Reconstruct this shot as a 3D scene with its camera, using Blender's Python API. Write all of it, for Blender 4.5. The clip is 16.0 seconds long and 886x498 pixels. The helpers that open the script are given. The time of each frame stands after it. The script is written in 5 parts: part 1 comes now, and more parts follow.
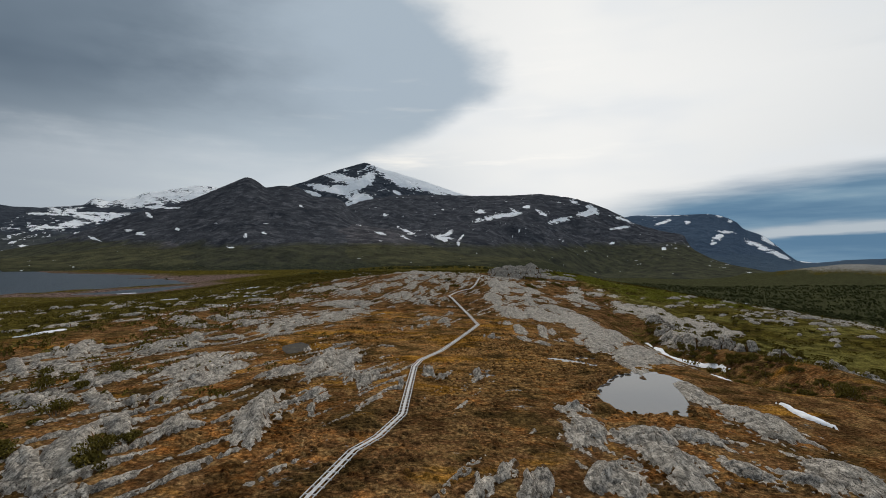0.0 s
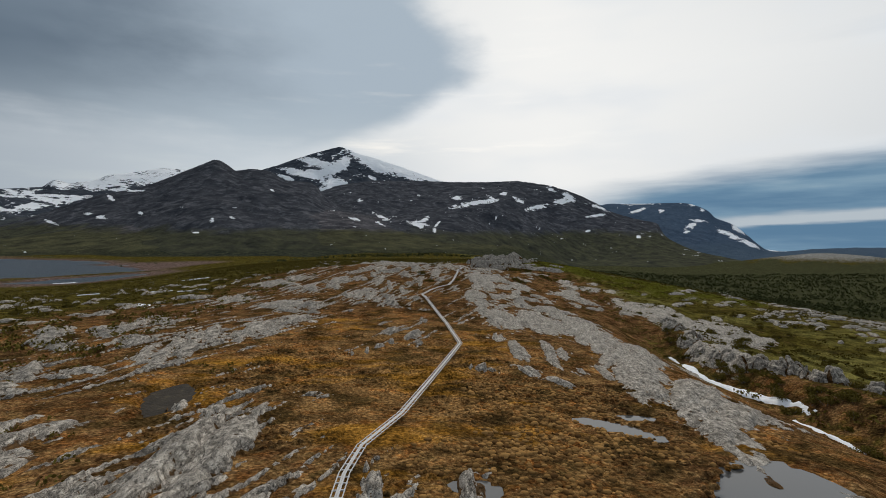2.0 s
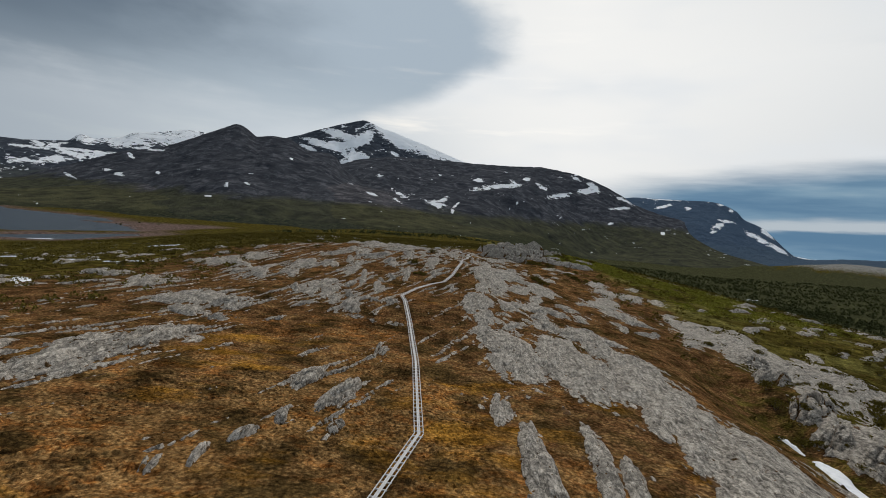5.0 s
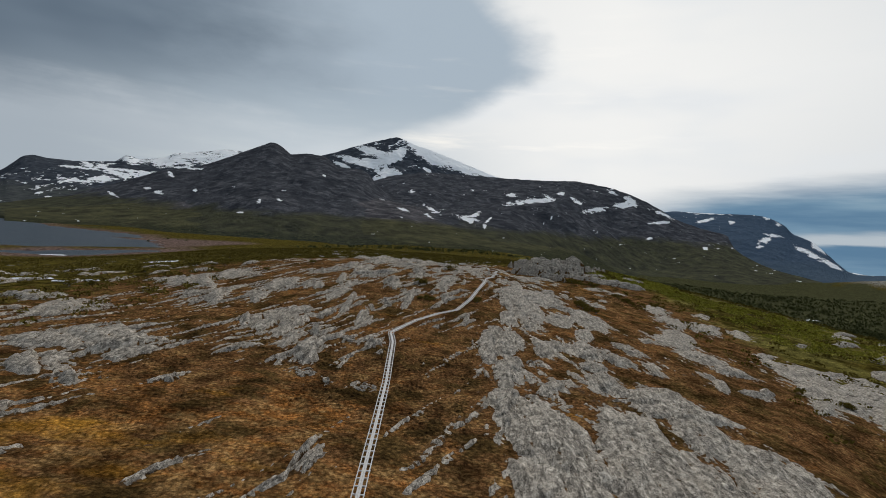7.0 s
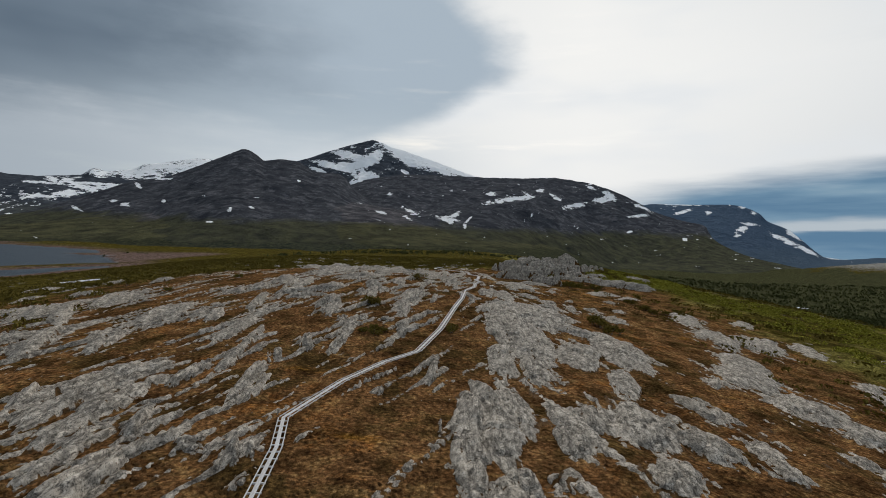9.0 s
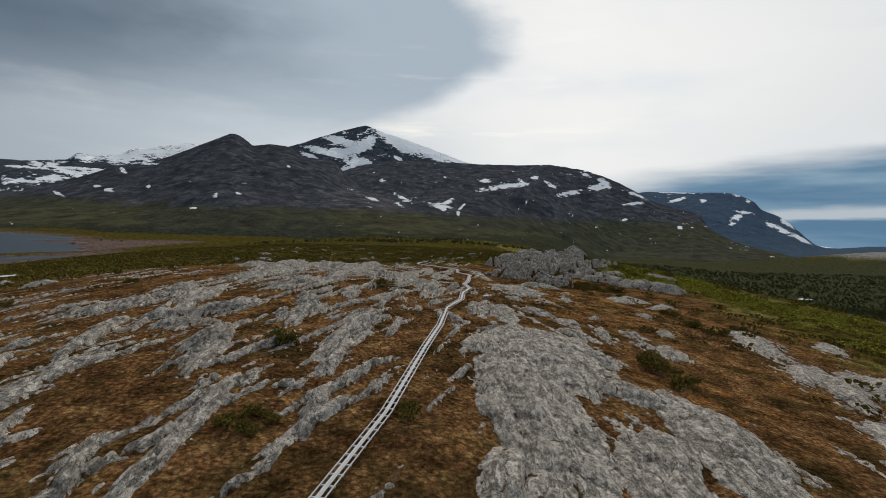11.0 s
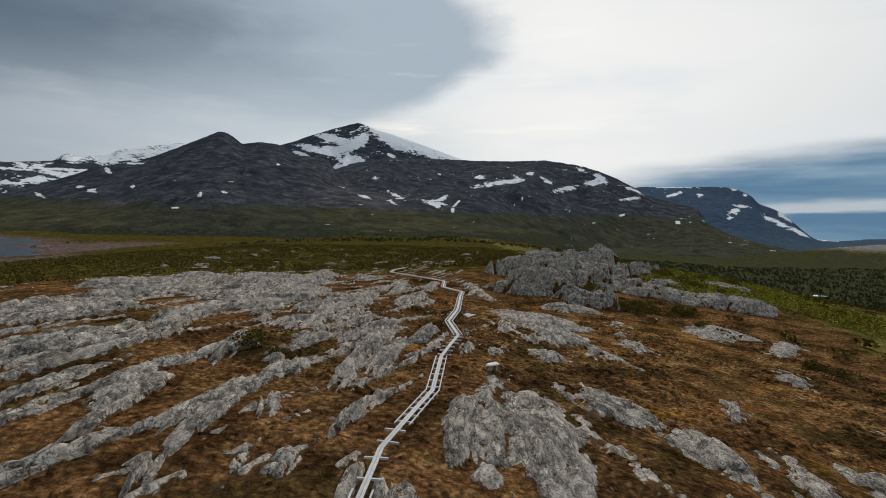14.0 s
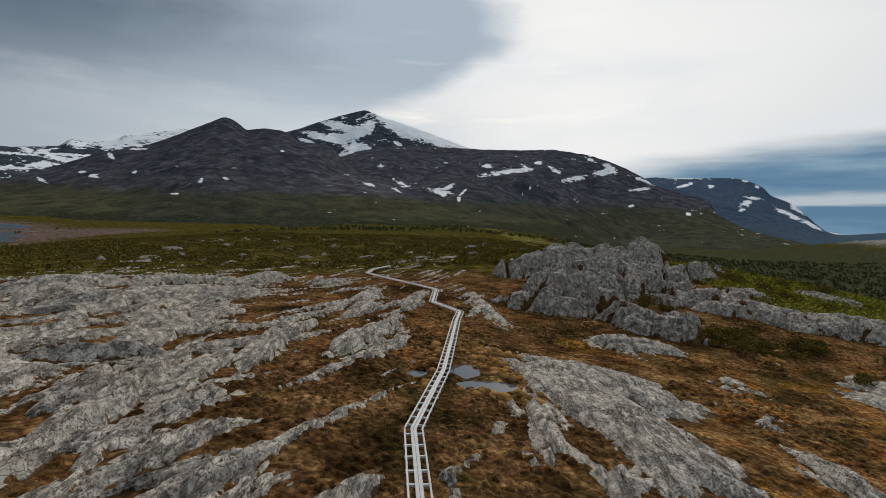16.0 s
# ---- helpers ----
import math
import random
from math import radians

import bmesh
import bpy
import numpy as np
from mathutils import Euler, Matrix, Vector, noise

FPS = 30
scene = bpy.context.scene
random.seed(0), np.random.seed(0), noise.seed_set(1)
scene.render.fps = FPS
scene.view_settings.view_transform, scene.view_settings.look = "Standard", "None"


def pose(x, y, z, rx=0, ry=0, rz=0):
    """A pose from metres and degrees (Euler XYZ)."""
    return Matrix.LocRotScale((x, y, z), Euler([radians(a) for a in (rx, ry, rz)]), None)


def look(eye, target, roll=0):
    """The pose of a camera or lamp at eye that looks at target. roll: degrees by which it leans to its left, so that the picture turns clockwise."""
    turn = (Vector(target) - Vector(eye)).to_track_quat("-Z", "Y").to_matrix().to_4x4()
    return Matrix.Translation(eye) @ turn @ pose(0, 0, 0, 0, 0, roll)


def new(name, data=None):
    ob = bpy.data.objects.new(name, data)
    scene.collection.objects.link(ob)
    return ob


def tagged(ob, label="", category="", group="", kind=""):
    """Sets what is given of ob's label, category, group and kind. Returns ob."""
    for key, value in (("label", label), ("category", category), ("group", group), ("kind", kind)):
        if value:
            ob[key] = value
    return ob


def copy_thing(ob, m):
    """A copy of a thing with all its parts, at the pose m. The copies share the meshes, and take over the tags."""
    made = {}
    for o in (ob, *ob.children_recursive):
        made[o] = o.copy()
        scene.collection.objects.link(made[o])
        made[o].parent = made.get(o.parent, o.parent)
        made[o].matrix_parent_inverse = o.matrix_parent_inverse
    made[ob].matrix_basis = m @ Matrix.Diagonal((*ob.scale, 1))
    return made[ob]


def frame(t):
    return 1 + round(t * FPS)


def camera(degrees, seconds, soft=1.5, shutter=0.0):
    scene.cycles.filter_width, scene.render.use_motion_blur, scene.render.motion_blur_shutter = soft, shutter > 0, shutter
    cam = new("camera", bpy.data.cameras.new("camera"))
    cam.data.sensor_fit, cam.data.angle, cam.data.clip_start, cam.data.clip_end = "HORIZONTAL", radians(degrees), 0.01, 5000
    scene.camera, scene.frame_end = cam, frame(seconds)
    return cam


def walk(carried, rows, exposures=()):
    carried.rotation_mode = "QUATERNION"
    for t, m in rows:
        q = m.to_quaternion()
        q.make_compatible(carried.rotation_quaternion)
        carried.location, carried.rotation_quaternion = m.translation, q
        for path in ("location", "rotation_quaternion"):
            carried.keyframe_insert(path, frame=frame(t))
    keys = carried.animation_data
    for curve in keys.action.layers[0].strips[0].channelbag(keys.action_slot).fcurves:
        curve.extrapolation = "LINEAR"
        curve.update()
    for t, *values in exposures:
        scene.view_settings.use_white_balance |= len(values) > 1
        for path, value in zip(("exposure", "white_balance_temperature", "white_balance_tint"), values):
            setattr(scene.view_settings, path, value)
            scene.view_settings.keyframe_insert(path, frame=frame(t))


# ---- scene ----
cam = camera(81.91, 16.0, soft=0.9)
PATH = [
    (0.0, pose(-0.15, 0.08, 23.24, 90.617, 0.378, 0.141)),
    (0.5, pose(-0.18, 8.87, 23.51, 90.225, 0.352, -0.566)),
    (1.0, pose(-0.01, 17.99, 23.84, 89.757, 0.316, -0.887)),
    (1.5, pose(0.30, 26.65, 23.97, 89.477, 0.093, -1.593)),
    (2.0, pose(0.98, 35.33, 24.05, 89.105, 0.010, -2.533)),
    (2.5, pose(1.88, 43.92, 23.98, 88.850, -0.250, -3.372)),
    (3.0, pose(3.12, 51.83, 24.17, 88.527, -0.790, -3.432)),
    (3.5, pose(4.36, 60.09, 24.16, 88.099, -1.821, -2.901)),
    (4.0, pose(5.85, 68.15, 24.15, 87.554, -2.460, -2.599)),
    (4.2, pose(6.35, 71.20, 24.17, 87.222, -2.716, -2.523)),
    (6.3, pose(11.70, 103.81, 23.29, 86.684, -5.475, 3.716)),
    (6.5, pose(12.08, 107.74, 23.07, 87.326, -5.052, 3.721)),
    (7.0, pose(12.74, 116.39, 22.65, 88.474, -3.881, 3.350)),
    (7.5, pose(13.26, 125.05, 22.39, 88.881, -3.169, 2.951)),
    (8.0, pose(13.77, 134.03, 22.27, 89.032, -2.509, 2.642)),
    (8.5, pose(14.15, 143.05, 22.15, 89.004, -2.101, 2.014)),
    (9.0, pose(14.50, 152.23, 22.13, 88.754, -1.529, 1.225)),
    (9.2, pose(14.78, 156.18, 22.02, 88.859, -1.306, 0.950)),
    (11.3, pose(17.21, 190.68, 22.78, 87.259, -1.714, 0.498)),
    (11.5, pose(17.48, 193.64, 22.51, 87.283, -1.588, 0.395)),
    (12.0, pose(18.02, 201.58, 22.35, 86.898, -1.418, 0.284)),
    (12.5, pose(18.44, 209.32, 22.15, 86.706, -1.320, 0.274)),
    (13.0, pose(18.87, 217.15, 21.92, 86.831, -1.217, 0.123)),
    (13.5, pose(19.30, 224.80, 21.78, 87.002, -0.985, 0.048)),
    (14.0, pose(19.65, 232.51, 21.64, 87.124, -1.004, 0.013)),
    (14.5, pose(20.16, 240.33, 21.52, 87.122, -1.045, 0.085)),
    (15.0, pose(20.55, 248.33, 21.35, 86.924, -1.196, 0.127)),
    (15.5, pose(21.14, 256.28, 21.13, 86.447, -1.266, 0.164)),
    (16.0, pose(21.71, 264.06, 20.83, 85.920, -1.551, 0.748)),
]
walk(cam, PATH)

# ---- world, sun ----
SUN_AZ, SUN_EL = 2.0, 17.0


def nodes_of(tree):
    tree.nodes.clear()
    return tree.nodes, tree.links


def make_world():
    w = bpy.data.worlds.new("sky")
    scene.world = w
    w.use_nodes = True
    n, l = nodes_of(w.node_tree)

    def math_node(op, a, b=None, c=None):
        m = n.new("ShaderNodeMath")
        m.operation = op
        for k, v in enumerate((a, b, c)):
            if v is None:
                continue
            if isinstance(v, (int, float)):
                m.inputs[k].default_value = v
            else:
                l.new(v, m.inputs[k])
        return m.outputs[0]

    def step(v, lo, hi):
        m = n.new("ShaderNodeMapRange")
        m.interpolation_type = "SMOOTHSTEP"
        l.new(v, m.inputs[0])
        m.inputs[1].default_value, m.inputs[2].default_value = lo, hi
        return m.outputs[0]

    def mix(f, a, b):
        m = n.new("ShaderNodeMix")
        m.data_type = "RGBA"
        l.new(f, m.inputs[0])
        for k, v in ((6, a), (7, b)):
            if isinstance(v, tuple):
                m.inputs[k].default_value = (*v, 1)
            else:
                l.new(v, m.inputs[k])
        return m.outputs[2]

    co = n.new("ShaderNodeTexCoord").outputs["Generated"]
    sep = n.new("ShaderNodeSeparateXYZ")
    l.new(co, sep.inputs[0])
    x, y, z = sep.outputs
    az = math_node("MULTIPLY", math_node("ARCTAN2", x, y), 57.2958)
    el = math_node("MULTIPLY", math_node("ARCSINE", z), 57.2958)

    def noise_at(scale, sx, sy, sz, detail=5.0, rough=0.55, off=0.0):
        mp = n.new("ShaderNodeMapping")
        l.new(co, mp.inputs[0])
        mp.inputs[1].default_value = (off, off * 0.7, 0)
        mp.inputs[3].default_value = (sx, sy, sz)
        t = n.new("ShaderNodeTexNoise")
        l.new(mp.outputs[0], t.inputs["Vector"])
        t.inputs["Scale"].default_value, t.inputs["Detail"].default_value, t.inputs["Roughness"].default_value = scale, detail, rough
        return t.outputs["Fac"]

    sky = n.new("ShaderNodeTexSky")
    sky.sky_type, sky.sun_disc = "NISHITA", False
    sky.sun_elevation, sky.sun_rotation = radians(SUN_EL), radians(SUN_AZ)
    clear = n.new("ShaderNodeVectorMath")
    clear.operation = "SCALE"
    l.new(sky.outputs[0], clear.inputs[0])
    clear.inputs["Scale"].default_value = 0.1
    big = noise_at(1.6, 1, 1, 2.0)
    fine = noise_at(4.0, 1, 1, 2.6, 6.0, 0.55, 3.1)
    streak = noise_at(3.0, 1, 1, 9.0, 5.0, 0.55, 1.7)
    soft = noise_at(2.4, 1, 1, 3.5, 3.0, 0.5, 8.3)
    # thin bright veil, white towards the hidden sun
    glow = math_node("SUBTRACT", 1.0, math_node("DIVIDE", math_node("ADD", math_node("ABSOLUTE", math_node("SUBTRACT", az, 14.0)), math_node("ABSOLUTE", math_node("SUBTRACT", el, 17.0))), 75.0))
    veil = mix(step(glow, 0.0, 1.0), (0.50, 0.55, 0.60), (0.89, 0.89, 0.875))
    veil = mix(step(soft, 0.45, 0.75), veil, (0.75, 0.785, 0.82))
    # the heavy grey cloud bank
    bank = mix(step(soft, 0.30, 0.72), (0.105, 0.144, 0.192), (0.165, 0.214, 0.27))
    bank = mix(step(math_node("ADD", az, math_node("MULTIPLY", math_node("SUBTRACT", fine, 0.5), 26.0)), -40.0, -6.0), bank, (0.39, 0.465, 0.54))
    bank = mix(math_node("MULTIPLY", step(el, 18.0, 9.0), step(az, -52.0, -20.0)), bank, (0.40, 0.475, 0.54))
    # unseen part of the bank, made paler to fill faces turned from the sun
    bank = mix(step(az, -58.0, -95.0), bank, (0.34, 0.39, 0.44))
    edge = math_node("ADD", az, math_node("MULTIPLY", math_node("SUBTRACT", big, 0.5), 7.0))
    edge = math_node("ADD", edge, math_node("MULTIPLY", math_node("SUBTRACT", fine, 0.5), 11.0))
    above = math_node("MAXIMUM", math_node("SUBTRACT", el, 18.0), 0.0)
    below = math_node("MAXIMUM", math_node("SUBTRACT", 18.0, el), 0.0)
    lean = math_node("ADD", edge, math_node("MULTIPLY", above, 0.8))
    lean = math_node("ADD", lean, math_node("MULTIPLY_ADD", math_node("MULTIPLY", below, below), 0.12, math_node("MULTIPLY", below, 1.1)))
    side = step(lean, 9.5, 3.5)
    # bank carried on unseen behind, dimming the light from there
    behind = step(az, -400.0, -200.0)
    low = math_node("ADD", el, math_node("MULTIPLY", math_node("SUBTRACT", streak, 0.5), 5.0))
    cover = math_node("MULTIPLY", math_node("MULTIPLY", side, behind), step(math_node("ADD", low, math_node("MULTIPLY", math_node("SUBTRACT", fine, 0.5), 8.0)), 7.0, 12.5))
    col = mix(cover, veil, bank)
    low_veil = math_node("MULTIPLY", step(el, 15.0, 7.0), step(az, 8.0, -10.0))
    col = mix(math_node("MULTIPLY", low_veil, 0.75), col, mix(step(az, -16.0, -44.0), (0.54, 0.60, 0.65), (0.33, 0.385, 0.44)))
    # far blue bank low on the horizon, with a pale gap in it
    calm = math_node("ADD", el, math_node("MULTIPLY", math_node("SUBTRACT", streak, 0.5), 3.0))
    strip = math_node("MULTIPLY", step(math_node("ADD", calm, math_node("MULTIPLY", az, -0.10)), 4.8, 1.9), step(az, 12.0, 26.0))
    strip_col = mix(step(streak, 0.35, 0.7), (0.105, 0.205, 0.320), (0.20, 0.320, 0.430))
    slope = math_node("ADD", calm, math_node("MULTIPLY", az, -0.025))
    gap = math_node("MULTIPLY", step(slope, 0.1, 0.7), step(slope, 2.1, 1.3))
    strip_col = mix(math_node("MULTIPLY", gap, step(az, 25.0, 33.0)), strip_col, (0.45, 0.51, 0.56))
    col = mix(strip, col, strip_col)
    thin = math_node("MULTIPLY", step(streak, 0.55, 0.8), 0.10)
    col = mix(thin, col, clear.outputs[0])
    bg = n.new("ShaderNodeBackground")
    l.new(col, bg.inputs[0])
    bg.inputs[1].default_value = 1.0
    out = n.new("ShaderNodeOutputWorld")
    l.new(bg.outputs[0], out.inputs[0])


make_world()
sun = new("sun", bpy.data.lights.new("sun", "SUN"))
sun.data.energy, sun.data.angle, sun.data.color = 1.95, radians(10), (1.0, 0.93, 0.82)
sun.matrix_world = look((0, 0, 0), (-math.sin(radians(SUN_AZ)), -math.cos(radians(SUN_AZ)), -math.tan(radians(SUN_EL + 18))))


# ---- height of the land ----
def ramp(a, b, v):
    u = np.clip((v - a) / (b - a), 0, 1)
    return u * u * (3 - 2 * u)


class Grain:
    """Smooth value noise on a seeded lattice, for arrays."""

    def __init__(self, seed, n=256):
        self.n, self.v = n, np.random.RandomState(seed).rand(n, n).astype(np.float32)

    def __call__(self, x, y):
        x0, y0 = np.floor(x), np.floor(y)
        fx, fy = x - x0, y - y0
        fx, fy = fx * fx * (3 - 2 * fx), fy * fy * (3 - 2 * fy)
        i, j = x0.astype(int) % self.n, y0.astype(int) % self.n
        k, m = (i + 1) % self.n, (j + 1) % self.n
        v = self.v
        return (v[i, j] * (1 - fx) + v[k, j] * fx) * (1 - fy) + (v[i, m] * (1 - fx) + v[k, m] * fx) * fy


GRAIN = Grain(3)


def fbm(x, y, octaves=4, gain=0.5):
    total, amp, norm = 0, 1.0, 0
    for k in range(octaves):
        total = total + amp * GRAIN(x * 2**k + 17.3 * k, y * 2**k + 9.1 * k)
        norm, amp = norm + amp, amp * gain
    return total / norm - 0.5


# swells of the ridge above the general fall of the land, every 44 m across and 46 m along
SWELLS = (
    (0, 0.1, 0.3, 0.2, -0.1, 0, 0),
    (0, 0.1, 1.5, 1.1, -0.6, -0.3, 0),
    (-0.2, -0.9, 0, 0.2, -0.7, -1.6, -0.5),
    (0, 0.2, 1, -0.5, 0, -6.4, -2.5),
    (-0.6, -1.3, 0.1, -0.7, 0.7, -3.3, -1.3),
    (-0.3, -1.6, 0.1, 3.5, -0.7, -1.4, -0.2),
    (0.2, -0.1, 2.2, 4.1, 0.5, 0.2, -0.7),
    (0, 0.1, 2.3, 1.6, -0.7, 0.7, -0.6),
    (0, 0, 0.2, 0.3, 3.1, 2.7, 0),
    (0, 0, 0, 0.2, 1.9, 1.7, 0.2),
)
LAKE_Z = -13.0


SHORE = [(-2600, 500), (-900, 400), (-520, 430), (-371, 486), (-271, 470), (-272, 528), (-285, 580), (-345, 690), (-415, 785), (-490, 885), (-570, 975), (-640, 1028), (-879, 1139), (-1400, 1660), (-2600, 2400)]


SPIT = [(-560, 300), (-410, 450), (-370, 536), (-354, 600), (-320, 665)]


def lake_depth(x, y):
    """Metres inside the lake's shore over a hundred; negative on land."""
    x, y = np.asarray(x, float), np.asarray(y, float)
    best, odd = np.full(x.shape, 1e9), np.zeros(x.shape, bool)
    for (ax, ay), (bx, by) in zip(SHORE, SHORE[1:] + SHORE[:1]):
        t = np.clip(((x - ax) * (bx - ax) + (y - ay) * (by - ay)) / ((bx - ax) ** 2 + (by - ay) ** 2), 0, 1)
        best = np.minimum(best, np.hypot(x - ax - t * (bx - ax), y - ay - t * (by - ay)))
        if ay != by:
            odd ^= ((ay > y) != (by > y)) & (x < (bx - ax) * (y - ay) / (by - ay) + ax)
    d = np.where(odd, best, -best) + 26 * fbm(x / 60, y / 60, 4)
    spit = np.full(x.shape, 1e9)
    for (ax, ay), (bx, by) in zip(SPIT, SPIT[1:]):
        t = np.clip(((x - ax) * (bx - ax) + (y - ay) * (by - ay)) / ((bx - ax) ** 2 + (by - ay) ** 2), 0, 1)
        spit = np.minimum(spit, np.hypot(x - ax - t * (bx - ax), y - ay - t * (by - ay)))
    d = np.minimum(d, 2.4 * (spit + 14 * fbm(x / 40, y / 40, 3) - 19))
    tongue = np.hypot(np.maximum(np.abs((x + 455) * 0.80 - (y - 815) * 0.6) - 75, 0), ((x + 455) * 0.6 + (y - 815) * 0.80)) + 14 * fbm(x / 35, y / 35, 3)
    d = np.minimum(d, 2.0 * (tongue - 11))
    return np.clip(d / 100, -9, 9)


def land(x, y):
    x, y = np.asarray(x, float), np.asarray(y, float)
    z = 6 - 62 * ramp(20, 560, x) - 15 * ramp(90, 330, -x) - 6 * ramp(380, 800, y)
    z = z - 11 * ramp(150, 320, x) - 14 * ramp(480, 850, x) + 3 * ramp(330, 500, -x)
    for j, row in enumerate(SWELLS):
        for i, h in enumerate(row):
            if h:
                z = z + h * np.exp(-(((x - 44 * i + 132) / 44) ** 2) - (((y - 46 * j) / 44) ** 2))
    z = z - 5.5 * np.exp(-(((x + 150) / 55) ** 2) - ((y - 320) / 75) ** 2) - 3.0 * ramp(150, 220, -x) * np.exp(-(((y - 430) / 90) ** 2))
    gully = x - 58 - 0.08 * (y - 115)
    z = z + ramp(66, 92, y) * ramp(190, 160, y) * (2.2 * np.exp(-(((gully - 11) / 6) ** 2)) - 3.8 * np.exp(-((gully / np.where(gully < 0, 10.0, 4.5)) ** 2)))
    far = ramp(200, 420, np.hypot(x - 13, y - 200))
    z = z + far * (3.5 + 5.5 * ramp(20, 160, x)) * fbm(x / 170, y / 170, 4)
    z = z + 58 * np.exp(-(((x - 1750) / 330) ** 2) - ((y - 2150) / 300) ** 2)
    return z


def soil(x, y):
    """The land with the hummocks of the heath on it."""
    x, y = np.asarray(x, float), np.asarray(y, float)
    near = np.exp(-((np.maximum(np.abs(x - 15) - 80, 0) / 40) ** 2))
    return land(x, y) + near * (0.75 * fbm(x / 7, y / 9, 3) + 0.35 * fbm(x / 1.6, y / 1.6, 2))


# ---- materials ----
def material(name, rough=0.8, spec=0.3, metal=0.0):
    m = bpy.data.materials.new(name)
    m.use_nodes = True
    n, l = nodes_of(m.node_tree)
    out = n.new("ShaderNodeOutputMaterial")
    b = n.new("ShaderNodeBsdfPrincipled")
    l.new(b.outputs[0], out.inputs[0])
    b.inputs["Roughness"].default_value, b.inputs["Specular IOR Level"].default_value, b.inputs["Metallic"].default_value = rough, spec, metal
    return m, n, l, b


def tex(n, l, scale, detail=5.0, rough=0.55, stretch=(1, 1, 1), turn=0.0, kind="noise"):
    """A noise in metres of the place: scale is how many cells go into a metre."""
    g = n.new("ShaderNodeNewGeometry")
    mp = n.new("ShaderNodeMapping")
    l.new(g.outputs["Position"], mp.inputs[0])
    mp.inputs[2].default_value, mp.inputs[3].default_value = (0, 0, turn), stretch
    if kind == "cells":
        t = n.new("ShaderNodeTexVoronoi")
        l.new(mp.outputs[0], t.inputs["Vector"])
        t.inputs["Scale"].default_value = scale
        return t.outputs["Distance"]
    t = n.new("ShaderNodeTexNoise")
    l.new(mp.outputs[0], t.inputs["Vector"])
    t.inputs["Scale"].default_value, t.inputs["Detail"].default_value, t.inputs["Roughness"].default_value = scale, detail, rough
    return t.outputs["Fac"]


def stops(n, l, v, *points):
    """A colour ramp: (position, colour) pairs."""
    r = n.new("ShaderNodeValToRGB")
    l.new(v, r.inputs[0])
    e = r.color_ramp.elements
    while len(e) < len(points):
        e.new(0.5)
    for k, (p, c) in enumerate(points):
        e[k].position = p
        e[k].color = (*c, 1) if isinstance(c, tuple) else (c, c, c, 1)
    return r.outputs[0]


def blend(n, l, f, a, b, mode="MIX"):
    m = n.new("ShaderNodeMix")
    m.data_type, m.blend_type = "RGBA", mode
    if isinstance(f, float):
        m.inputs[0].default_value = f
    else:
        l.new(f, m.inputs[0])
    for k, v in ((6, a), (7, b)):
        if isinstance(v, tuple):
            m.inputs[k].default_value = (*v, 1)
        else:
            l.new(v, m.inputs[k])
    return m.outputs[2]


def calc(n, l, op, a, b):
    m = n.new("ShaderNodeMath")
    m.operation = op
    for k, v in enumerate((a, b)):
        if isinstance(v, (int, float)):
            m.inputs[k].default_value = v
        else:
            l.new(v, m.inputs[k])
    return m.outputs[0]


def relief(n, l, b, height, strength, distance):
    k = n.new("ShaderNodeBump")
    k.inputs["Strength"].default_value, k.inputs["Distance"].default_value = strength, distance
    l.new(height, k.inputs["Height"])
    l.new(k.outputs[0], b.inputs["Normal"])


def attr(n, name):
    a = n.new("ShaderNodeAttribute")
    a.attribute_name = name
    return a.outputs["Fac"]


